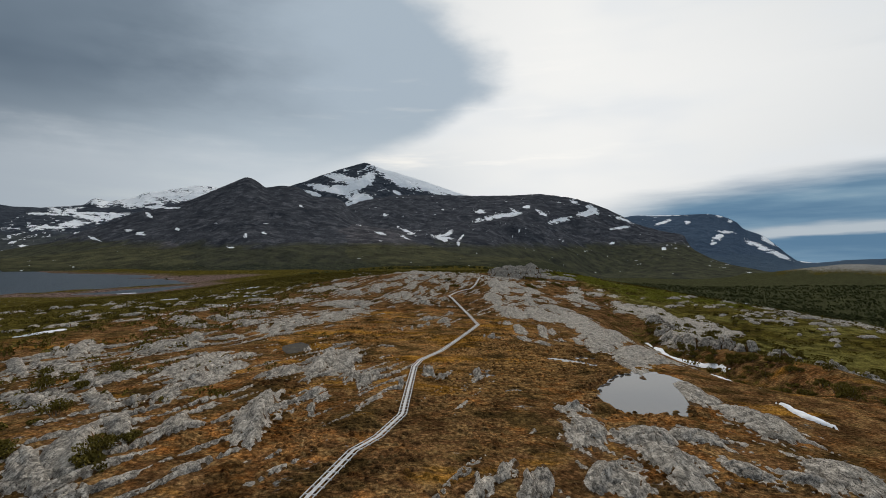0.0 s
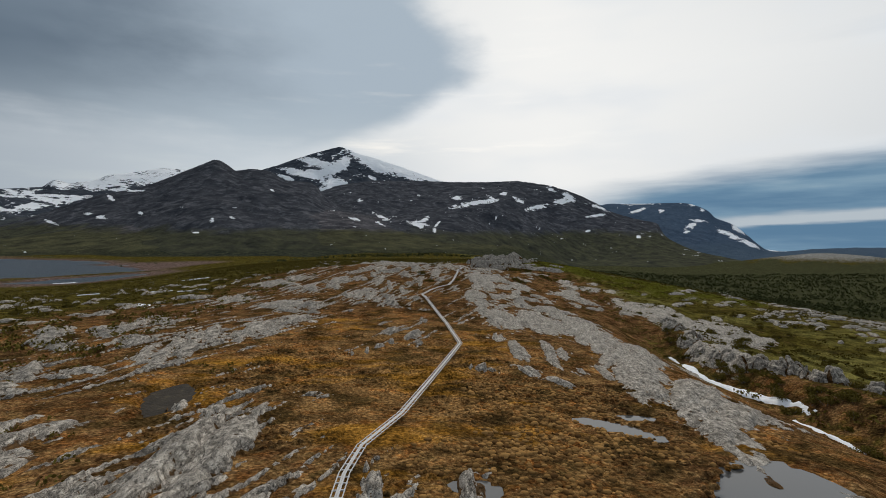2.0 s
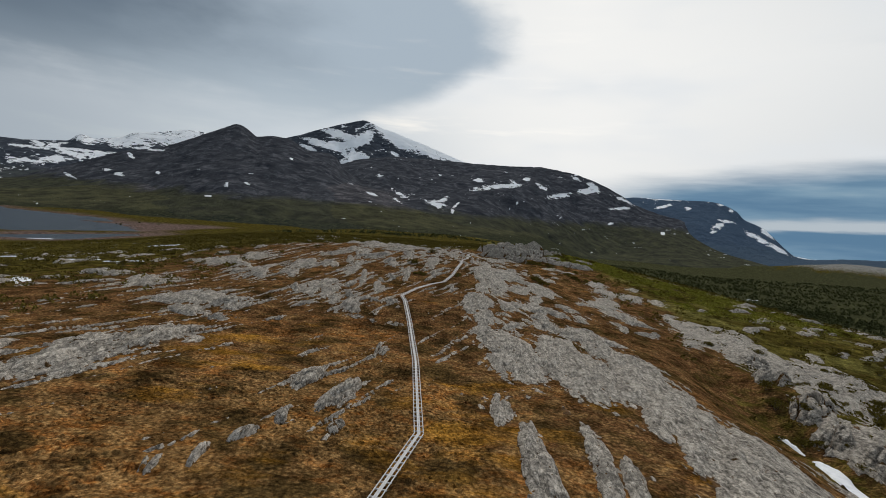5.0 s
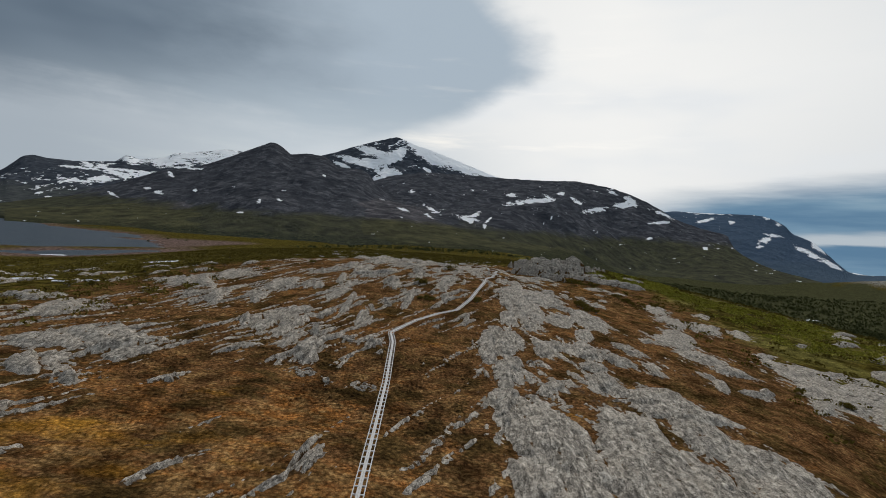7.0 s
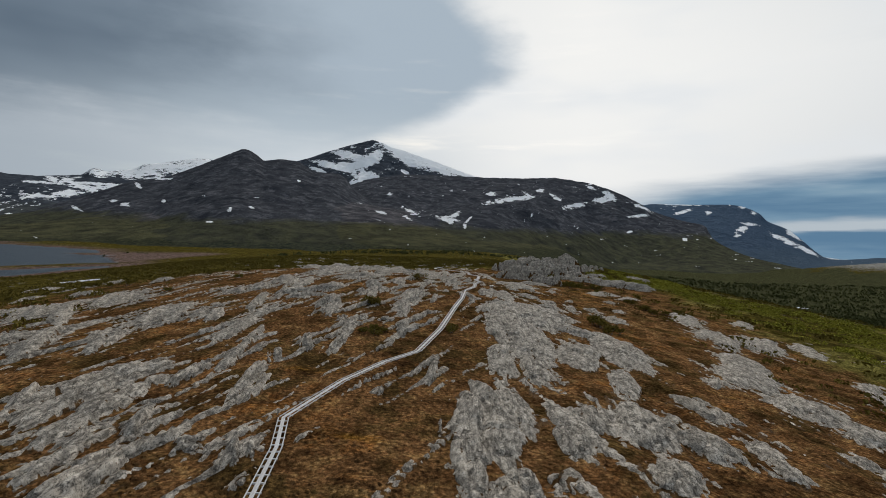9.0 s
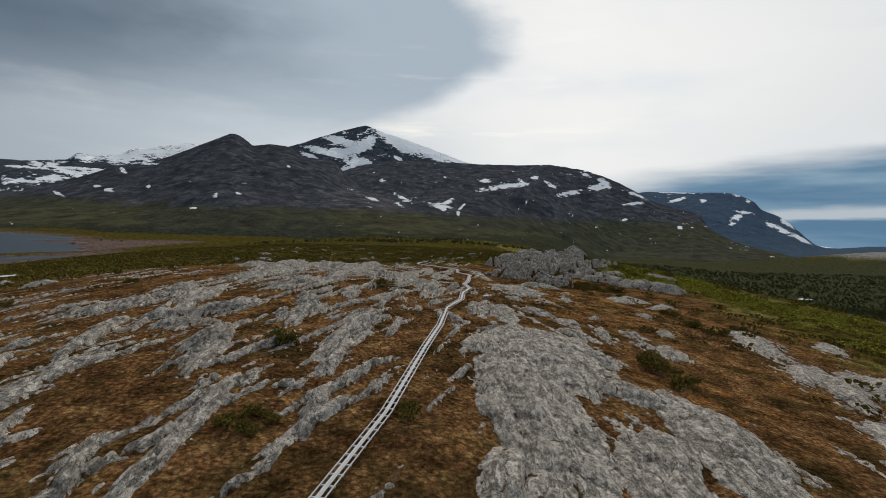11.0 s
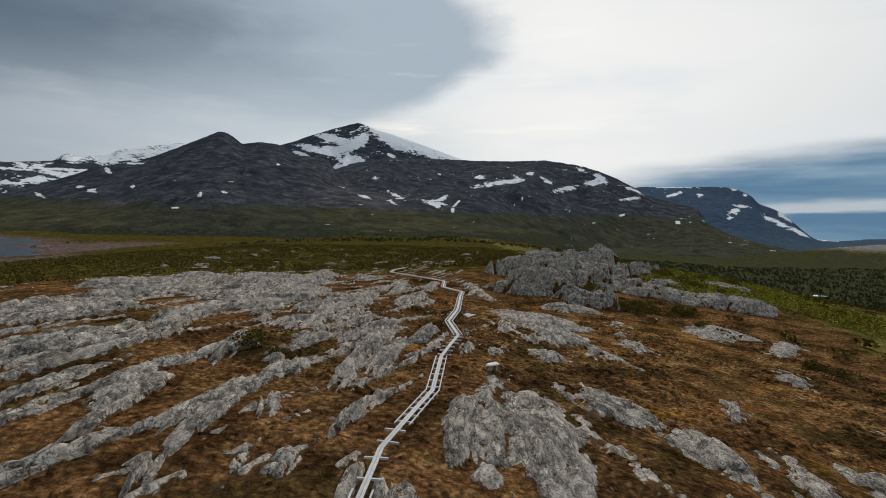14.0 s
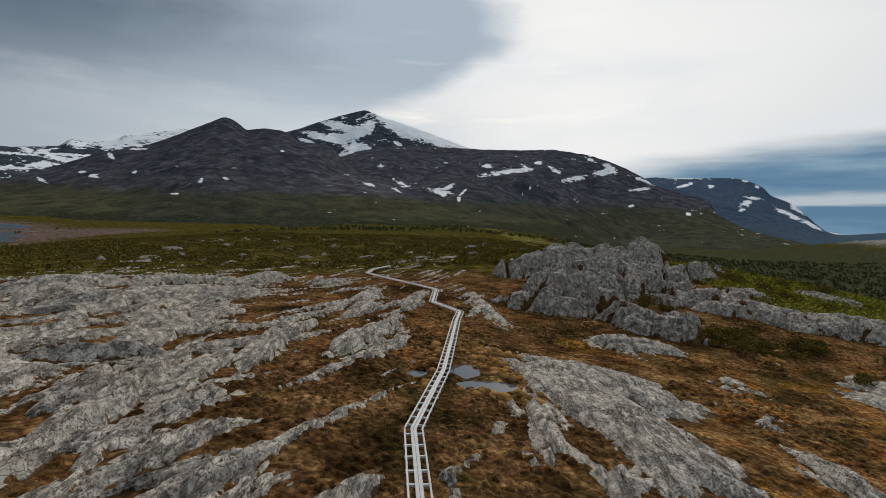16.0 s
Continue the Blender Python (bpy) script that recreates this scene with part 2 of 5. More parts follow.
def heath_material():
    """Boggy heath: rust and ochre sedge, dark crowberry, olive grass where the land falls, grey stones far off."""
    m, n, l, b = material("heath", 0.95, 0.0)
    wide = tex(n, l, 0.06, 5)
    mid = tex(n, l, 0.36, 5, 0.62)
    small = tex(n, l, 2.6, 6, 0.72)
    tuft = tex(n, l, 2.6, kind="cells")
    speck = tex(n, l, 9.0, 3, 0.6)
    rust = stops(n, l, small, (0.32, (0.060, 0.020, 0.006)), (0.46, (0.25, 0.095, 0.025)), (0.57, (0.46, 0.195, 0.050)), (0.74, (0.66, 0.335, 0.115)))
    dark = stops(n, l, small, (0.32, (0.034, 0.018, 0.009)), (0.48, (0.140, 0.068, 0.027)), (0.62, (0.265, 0.140, 0.060)), (0.76, (0.47, 0.28, 0.135)))
    olive = stops(n, l, small, (0.32, (0.026, 0.024, 0.007)), (0.50, (0.10, 0.088, 0.020)), (0.75, (0.22, 0.185, 0.045)))
    scrubby = stops(n, l, tex(n, l, 0.22, 7, 0.7), (0.36, (0.018, 0.012, 0.005)), (0.47, (0.055, 0.038, 0.009)), (0.55, (0.105, 0.083, 0.014)), (0.68, (0.19, 0.145, 0.030)))
    olive = blend(n, l, 0.6, olive, scrubby)
    moss = stops(n, l, small, (0.32, (0.10, 0.050, 0.008)), (0.50, (0.37, 0.172, 0.024)), (0.75, (0.55, 0.30, 0.055)))
    patch = calc(n, l, "ADD", calc(n, l, "MULTIPLY", wide, 0.5), calc(n, l, "MULTIPLY", mid, 0.5))
    patch = calc(n, l, "ADD", patch, calc(n, l, "MULTIPLY", attr(n, "rusty"), 0.17))
    col = blend(n, l, stops(n, l, patch, (0.45, 0.0), (0.60, 1.0)), dark, rust)
    straw = stops(n, l, small, (0.32, (0.060, 0.032, 0.013)), (0.48, (0.25, 0.142, 0.053)), (0.66, (0.48, 0.31, 0.135)))
    col = blend(n, l, stops(n, l, calc(n, l, "ADD", tex(n, l, 0.55, 7, 0.68, (0.8, 1.2, 1), 0.5), calc(n, l, "MULTIPLY", attr(n, "rusty"), 0.12)), (0.43, 0.0), (0.56, 0.8)), col, straw)
    wet = stops(n, l, small, (0.35, (0.026, 0.017, 0.007)), (0.65, (0.125, 0.080, 0.027)))
    col = blend(n, l, stops(n, l, tex(n, l, 0.17, 6, 0.62), (0.51, 0.0), (0.60, 0.85)), col, wet)
    bright = calc(n, l, "ADD", tex(n, l, 0.10, 4, 0.55, (0.7, 1.6, 1), 0.3), calc(n, l, "MULTIPLY", attr(n, "rusty"), 0.16))
    col = blend(n, l, stops(n, l, bright, (0.57, 0.0), (0.68, 0.85)), col, moss)
    green = calc(n, l, "ADD", attr(n, "grassy"), calc(n, l, "MULTIPLY", calc(n, l, "SUBTRACT", mid, 0.5), 1.5))
    col = blend(n, l, stops(n, l, green, (0.40, 0.0), (0.75, 1.0)), col, olive)
    meadow = stops(n, l, small, (0.32, (0.075, 0.074, 0.020)), (0.50, (0.205, 0.182, 0.050)), (0.75, (0.37, 0.315, 0.100)))
    lush = calc(n, l, "ADD", attr(n, "meadow"), calc(n, l, "MULTIPLY", calc(n, l, "SUBTRACT", tex(n, l, 0.03, 6, 0.62), 0.5), 2.2))
    col = blend(n, l, stops(n, l, lush, (0.45, 0.0), (0.75, 0.85)), col, meadow)
    stone = stops(n, l, small, (0.35, (0.15, 0.145, 0.135)), (0.65, (0.46, 0.45, 0.42)))
    stony = calc(n, l, "ADD", attr(n, "stony"), calc(n, l, "MULTIPLY", calc(n, l, "SUBTRACT", tex(n, l, 0.16, 8, 0.7), 0.5), 1.6))
    col = blend(n, l, stops(n, l, stony, (0.60, 0.0), (0.66, 1.0)), col, stone)
    wood = stops(n, l, tex(n, l, 0.14, 7, 0.75), (0.38, (0.028, 0.030, 0.016)), (0.52, (0.070, 0.074, 0.036)), (0.68, (0.14, 0.138, 0.062)))
    wooded = calc(n, l, "ADD", attr(n, "wooded"), calc(n, l, "MULTIPLY", calc(n, l, "SUBTRACT", tex(n, l, 0.013, 5), 0.5), 1.8))
    col = blend(n, l, stops(n, l, wooded, (0.45, 0.0), (0.6, 1.0)), col, wood)
    shore = stops(n, l, mid, (0.35, (0.085, 0.060, 0.052)), (0.65, (0.27, 0.185, 0.16)))
    col = blend(n, l, attr(n, "shore"), col, shore)
    # near-black in the gaps between tufts and in fine specks
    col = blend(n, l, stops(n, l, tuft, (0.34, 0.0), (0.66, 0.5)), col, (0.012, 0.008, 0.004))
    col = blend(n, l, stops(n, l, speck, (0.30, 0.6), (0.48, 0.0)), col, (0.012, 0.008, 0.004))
    broad = stops(n, l, tex(n, l, 0.30, 5, 0.6, (1.0, 1.0, 0.2)), (0.37, 0.48), (0.50, 1.0), (0.63, 1.5))
    col = blend(n, l, 1.0, col, broad, "MULTIPLY")
    l.new(col, b.inputs["Base Color"])
    h = calc(n, l, "ADD", calc(n, l, "MULTIPLY", small, 0.8), calc(n, l, "MULTIPLY", tuft, -0.6))
    h = calc(n, l, "ADD", h, calc(n, l, "MULTIPLY", speck, 0.25))
    relief(n, l, b, h, 1.0, 0.25)
    return m


def rock_material(name="lichen_rock", shade=0.86, blackening=0.5):
    """Pale gneiss under grey and black lichen, foliated along its strike, with dark cracks and turf in the joints;
    specks and joint turf also hold painted shade.
    """
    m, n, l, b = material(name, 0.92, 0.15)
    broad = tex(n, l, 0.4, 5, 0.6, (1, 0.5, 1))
    lichen_crust = tex(n, l, 9.0, 3, 0.6)
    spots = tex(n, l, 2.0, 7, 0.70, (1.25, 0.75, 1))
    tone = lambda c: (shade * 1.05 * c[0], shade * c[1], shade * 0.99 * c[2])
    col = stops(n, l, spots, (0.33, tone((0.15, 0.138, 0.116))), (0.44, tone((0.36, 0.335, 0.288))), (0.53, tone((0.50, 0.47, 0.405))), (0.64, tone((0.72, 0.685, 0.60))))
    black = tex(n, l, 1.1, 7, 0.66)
    # black lichen blotches; the crags' larger share also stands in for shade
    col = blend(n, l, stops(n, l, black, (0.36, blackening), (0.47, 0.0)), col, (0.085, 0.074, 0.070))
    # dark specks put the fine shadows of crusty lichen into the colour
    col = blend(n, l, stops(n, l, lichen_crust, (0.37, 0.85), (0.46, 0.0)), col, (0.060, 0.056, 0.050))
    col = blend(n, l, stops(n, l, broad, (0.54, 0.0), (0.72, 0.45)), col, (0.30, 0.265, 0.215))
    seam = tex(n, l, 0.9, 7, 0.68, (1.0, 0.24, 1.0))
    line = stops(n, l, seam, (0.470, 0.0), (0.495, 1.0), (0.505, 1.0), (0.53, 0.0))
    joint = tex(n, l, 0.5, 6, 0.7, (0.6, 0.9, 1.0))
    cut = stops(n, l, joint, (0.488, 0.0), (0.498, 1.0), (0.502, 1.0), (0.512, 0.0))
    g = n.new("ShaderNodeNewGeometry")
    warp = n.new("ShaderNodeTexNoise")
    l.new(g.outputs["Position"], warp.inputs["Vector"])
    warp.inputs["Scale"].default_value = 1.3
    push = n.new("ShaderNodeMix")
    push.data_type, push.blend_type = "RGBA", "LINEAR_LIGHT"
    push.inputs[0].default_value = 0.35
    l.new(g.outputs["Position"], push.inputs[6])
    l.new(warp.outputs["Color"], push.inputs[7])
    net = n.new("ShaderNodeTexVoronoi")
    net.feature = "DISTANCE_TO_EDGE"
    net.inputs["Scale"].default_value = 1.5
    l.new(push.outputs[2], net.inputs["Vector"])
    crack = stops(n, l, net.outputs["Distance"], (0.012, 1.0), (0.05, 0.0))
    crack = calc(n, l, "MULTIPLY", crack, stops(n, l, tex(n, l, 0.7, 3), (0.42, 0.0), (0.58, 1.0)))
    line = calc(n, l, "MAXIMUM", calc(n, l, "MULTIPLY", line, 0.62), calc(n, l, "MULTIPLY", calc(n, l, "MAXIMUM", cut, crack), 0.3))
    col = blend(n, l, calc(n, l, "MULTIPLY", line, 0.8), col, (0.035, 0.031, 0.025))
    # low also marks cracks, where the turf colour doubles as their shadow
    moss = calc(n, l, "ADD", calc(n, l, "MULTIPLY", attr(n, "low"), 0.42), calc(n, l, "MULTIPLY", tex(n, l, 1.1, 6, 0.65), 0.8))
    turf = stops(n, l, spots, (0.35, (0.030, 0.018, 0.007)), (0.65, (0.16, 0.080, 0.025)))
    col = blend(n, l, stops(n, l, moss, (0.60, 0.0), (0.66, 1.0)), col, turf)
    l.new(col, b.inputs["Base Color"])
    h = calc(n, l, "ADD", calc(n, l, "MULTIPLY", spots, 0.8), calc(n, l, "SUBTRACT", calc(n, l, "MULTIPLY", lichen_crust, 0.35), calc(n, l, "MULTIPLY", line, 0.8)))
    relief(n, l, b, h, 1.0, 0.14)
    return m


def plank_material():
    m, n, l, b = material("weathered_plank", 0.75, 0.25)
    info = n.new("ShaderNodeObjectInfo").outputs["Random"]
    grain = tex(n, l, 6.0, 5, 0.6, (6, 0.5, 6))
    col = stops(n, l, grain, (0.3, (0.38, 0.37, 0.37)), (0.55, (0.58, 0.575, 0.58)), (0.8, (0.70, 0.695, 0.70)))
    col = blend(n, l, calc(n, l, "MULTIPLY", info, 0.45), col, (0.36, 0.345, 0.335))
    l.new(col, b.inputs["Base Color"])
    relief(n, l, b, grain, 0.4, 0.01)
    return m


def water_material(name, base, rough=0.03, wave=0.0):
    m, n, l, b = material(name, rough, 0.5)
    b.inputs["Base Color"].default_value = (*base, 1)
    b.inputs["IOR"].default_value = 1.33
    if wave:
        relief(n, l, b, tex(n, l, 0.5, 4, 0.6, (1, 2.2, 1), 0.6), wave, 0.3)
    return m


def peat_material():
    m, n, l, b = material("wet_black_peat", 0.8, 0.12)
    col = stops(n, l, tex(n, l, 0.9, 6, 0.68), (0.34, (0.014, 0.011, 0.008)), (0.56, (0.030, 0.023, 0.015)), (0.72, (0.070, 0.052, 0.030)))
    l.new(col, b.inputs["Base Color"])
    relief(n, l, b, tex(n, l, 3.0, 5), 0.6, 0.15)
    return m


def snow_material():
    m, n, l, b = material("old_snow", 0.75, 0.3)
    col = stops(n, l, tex(n, l, 1.2, 5, 0.6), (0.3, (0.66, 0.68, 0.72)), (0.7, (0.86, 0.87, 0.90)))
    l.new(col, b.inputs["Base Color"])
    relief(n, l, b, tex(n, l, 2.5, 4), 0.3, 0.1)
    return m


def mountain_material(name, haze_tint, rock_lo, rock_hi, green):
    """Bare fell: dark rock with screes and ledges, moor on the low slopes, snow where it lies, and distance haze
    painted in.
    """
    m, n, l, b = material(name, 0.95, 0.0)
    a = tex(n, l, 0.014, 9, 0.70, (1, 1, 1.5))
    ledge = tex(n, l, 0.026, 9, 0.74, (0.8, 0.8, 1.3))
    col = stops(n, l, a, (0.32, rock_lo), (0.62, rock_hi))
    col = blend(n, l, stops(n, l, ledge, (0.50, 0.0), (0.64, 0.85)), col, tuple(2.3 * c for c in rock_hi))
    moor = stops(n, l, tex(n, l, 0.022, 7, 0.65), (0.33, tuple(0.45 * c for c in green)), (0.66, tuple(1.5 * c for c in green)))
    low = calc(n, l, "ADD", attr(n, "moor"), calc(n, l, "MULTIPLY", calc(n, l, "SUBTRACT", tex(n, l, 0.007, 6, 0.6), 0.5), 1.4))
    col = blend(n, l, stops(n, l, low, (0.35, 0.0), (0.75, 1.0)), col, moor)
    trees = stops(n, l, tex(n, l, 0.12, 7, 0.75), (0.38, (0.016, 0.018, 0.007)), (0.54, (0.052, 0.053, 0.020)), (0.68, (0.12, 0.112, 0.042)))
    growth = calc(n, l, "ADD", attr(n, "wood"), calc(n, l, "MULTIPLY", calc(n, l, "SUBTRACT", tex(n, l, 0.009, 6, 0.6), 0.5), 1.6))
    col = blend(n, l, stops(n, l, growth, (0.42, 0.0), (0.62, 1.0)), col, trees)
    lies = calc(n, l, "ADD", attr(n, "snow"), calc(n, l, "MULTIPLY", calc(n, l, "SUBTRACT", tex(n, l, 0.030, 9, 0.74, (1, 1, 1.7)), 0.5), 1.5))
    white = stops(n, l, lies, (0.515, 0.0), (0.535, 1.0))
    # distance haze is painted by mixing it into the base colour
    col = blend(n, l, haze_tint[0], col, haze_tint[1])
    col = blend(n, l, white, col, (0.88, 0.90, 0.93))
    l.new(col, b.inputs["Base Color"])
    relief(n, l, b, calc(n, l, "ADD", a, calc(n, l, "MULTIPLY", ledge, 0.5)), 1.0, 24.0)
    return m


HEATH, ROCK, PLANK, SNOW = heath_material(), rock_material(), plank_material(), snow_material()
# The same rock stained darker, partly standing in for shade on steep faces
CRAG = rock_material("shade_stained_crag_rock", 0.86, 0.8)
POOL = water_material("dark_pool_water", (0.085, 0.085, 0.085), 0.02)
POOL.node_tree.nodes["Principled BSDF"].inputs["Specular IOR Level"].default_value = 0.9
LAKE = water_material("lake_water", (0.022, 0.032, 0.044), 0.35, 1.0)
LAKE.node_tree.nodes["Principled BSDF"].inputs["Specular IOR Level"].default_value = 0.1


# ---- mesh helpers ----
def mesh_object(name, verts, quads, mat, smooth=True, attrs=None):
    me = bpy.data.meshes.new(name)
    verts, quads = np.asarray(verts, np.float32), np.asarray(quads, np.int32)
    me.vertices.add(len(verts))
    me.vertices.foreach_set("co", verts.ravel())
    k = quads.shape[1]
    me.loops.add(quads.size)
    me.loops.foreach_set("vertex_index", quads.ravel())
    me.polygons.add(len(quads))
    me.polygons.foreach_set("loop_start", np.arange(0, quads.size, k, dtype=np.int32))
    me.polygons.foreach_set("use_smooth", np.full(len(quads), smooth))
    me.update(calc_edges=True)
    for key, v in (attrs or {}).items():
        a = me.attributes.new(key, "FLOAT", "POINT")
        a.data.foreach_set("value", np.asarray(v, np.float32).ravel())
    me.materials.append(mat)
    return new(name, me)


def grid_quads(rows, cols):
    i = np.arange(rows * cols).reshape(rows, cols)
    return np.stack([i[:-1, :-1], i[:-1, 1:], i[1:, 1:], i[1:, :-1]], -1).reshape(-1, 4)


def part(name, bm, mat, parent, label=""):
    me = bpy.data.meshes.new(name)
    bm.to_mesh(me)
    bm.free()
    me.materials.append(mat)
    ob = new(name, me)
    ob.parent = parent
    return tagged(ob, label)


# ---- ground ----
def spread(lo, hi, fine, reach, growth=1.055):
    """Coordinates evenly set between lo and hi, then ever wider apart."""
    mid = np.arange(lo, hi + 0.01, fine)
    tail, s = [], fine
    while (tail[-1] if tail else 0) < reach:
        s *= growth
        tail.append((tail[-1] if tail else 0) + s)
    tail = np.array(tail)
    return np.r_[lo - tail[::-1], mid, hi + tail]


def rustiness(x, y):
    """Where the heath is brightest with rust and gold."""
    return np.exp(-(((x + 2) / 24) ** 2) - ((y - 105) / 42) ** 2) + 0.75 * np.exp(-(((x - 46) / 18) ** 2) - ((y - 294) / 32) ** 2) + 0.9 * np.exp(-(((x + 29) / 6) ** 2) - ((y - 107) / 5) ** 2) - 0.3 - 0.35 * ramp(140, 180, y)


def make_ground():
    xs, ys = spread(-62, 88, 0.76, 4800), spread(18, 390, 0.9, 4700)
    x, y = np.meshgrid(xs, ys)
    z = soil(x, y)
    for px, py, rx, ry, a, pz in POOLS:
        c, sn = math.cos(a), math.sin(a)
        u, v = ((x - px) * c + (y - py) * sn) / rx, ((y - py) * c - (x - px) * sn) / ry
        rho = np.sqrt(u * u + v * v) + 0.6 * fbm(x / (0.5 * ry + 1), y / (0.5 * ry + 1), 3)
        bowl = ramp(1.15, 0.85, rho)
        z = z * (1 - bowl) + np.minimum(z, pz - 0.3) * bowl
        rim = ramp(1.6, 1.2, rho) * (1 - bowl)
        z = z * (1 - rim) + np.maximum(z, pz + 0.12) * rim
    wet = lake_depth(x, y)
    z = np.where(wet > 0, np.minimum(z, LAKE_Z - 2.0 * ramp(0, 0.3, wet)), np.where((wet > -4) & (x < -60), np.maximum(z, LAKE_Z + 0.7 * ramp(0, 0.08, -wet) + 5 * ramp(0, 1.5, -wet)), z))
    shore = ramp(-0.42, -0.08, wet + 0.5 * fbm(x / 50, y / 50, 3) + 0.9 * np.exp(-(((x + 330) / 110) ** 2) - ((y - 850) / 90) ** 2))
    dist = np.hypot(x - 13, y - 200)
    valley = ramp(4, -10, z + 3 * fbm(x / 40, y / 40, 3))
    grassy = np.clip(0.15 + 0.75 * np.maximum(valley * (x > 0), ramp(20, 75, -x - 25 + 22 * fbm(x / 30, y / 30, 3)) * ramp(120, 260, y)), 0, 1)
    fringe = 9 * fbm(x / 14, y / 14, 3)
    grassy = np.maximum(grassy, 0.9 * ramp(338, 372, y + fringe + 0.35 * np.clip(-x, 0, 60)))
    grassy = np.maximum(grassy, 0.85 * ramp(58, 74, x + fringe - 18 * ramp(150, 290, y)))
    grassy = np.maximum(grassy, 0.9 * ramp(64, 110, -x + 3 * fringe))
    rusty = rustiness(x, y)
    stony = 0.12 + 0.30 * ramp(90, 180, dist) * ramp(900, 500, dist) + 0.8 * np.exp(-(((x - 1750) / 330) ** 2) - ((y - 2150) / 300) ** 2) + 0.2 * np.exp(-(((x - 260) / 110) ** 2) - ((y - 380) / 120) ** 2) + 0.2 * np.exp(-(((x - 150) / 50) ** 2) - ((y - 214) / 40) ** 2)
    wooded = ramp(760, 960, dist + 190 * ramp(250, 420, x)) * (0.30 + 0.70 * ramp(-120, 120, x)) * ramp(3000, 2600, dist) * (1 - np.exp(-(((x - 1750) / 330) ** 2) - ((y - 2150) / 300) ** 2))
    meadow = 0.6 * ramp(58, 85, x) * ramp(900, 700, dist) + 0.32 * ramp(700, 850, y) * ramp(60, -60, x) + 0.5 * ramp(70, 82, x) * ramp(330, 345, y) * ramp(110, 95, x) - 0.1
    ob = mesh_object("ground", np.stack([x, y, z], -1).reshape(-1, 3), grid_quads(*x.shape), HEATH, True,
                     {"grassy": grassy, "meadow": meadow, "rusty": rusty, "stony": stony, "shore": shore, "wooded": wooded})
    return tagged(ob, "rust-brown boggy heath with olive grass in the hollows", "ground", kind="structure")


# bog pools: middle, half sizes, turn, water level
PEAT = peat_material()
POOLS = [(25.2, 65.0, 12.1, 5.6, 1.14, 5.45), (-27.6, 94.2, 6.4, 2.7, 1.78, 6.2), (24.2, 296.2, 2.2, 1.3, 0.1, 9.66), (23.0, 299.8, 1.0, 1.9, 0.2, 9.66), (19.6, 297.6, 0.9, 0.7, 0.0, 9.98),
         (5.2, 71.0, 2.2, 1.3, -0.6, 6.42), (8.1, 62.2, 1.3, 0.8, 0.2, 6.55), (20.6, 85.4, 4.6, 1.3, -0.75, 5.25), (24.0, 88.6, 2.2, 0.9, -0.4, 5.1)]
make_ground()
lx, ly = np.meshgrid(np.linspace(-2300, -150, 60), np.linspace(330, 2500, 60))
tagged(mesh_object("lake", np.stack([lx, ly, np.full_like(lx, LAKE_Z)], -1).reshape(-1, 3), grid_quads(60, 60), LAKE), "slate-blue lake with a rippled surface", "lake", kind="structure")


# ---- mountains ----
EYE = (12.7, 116.4, 22.7)


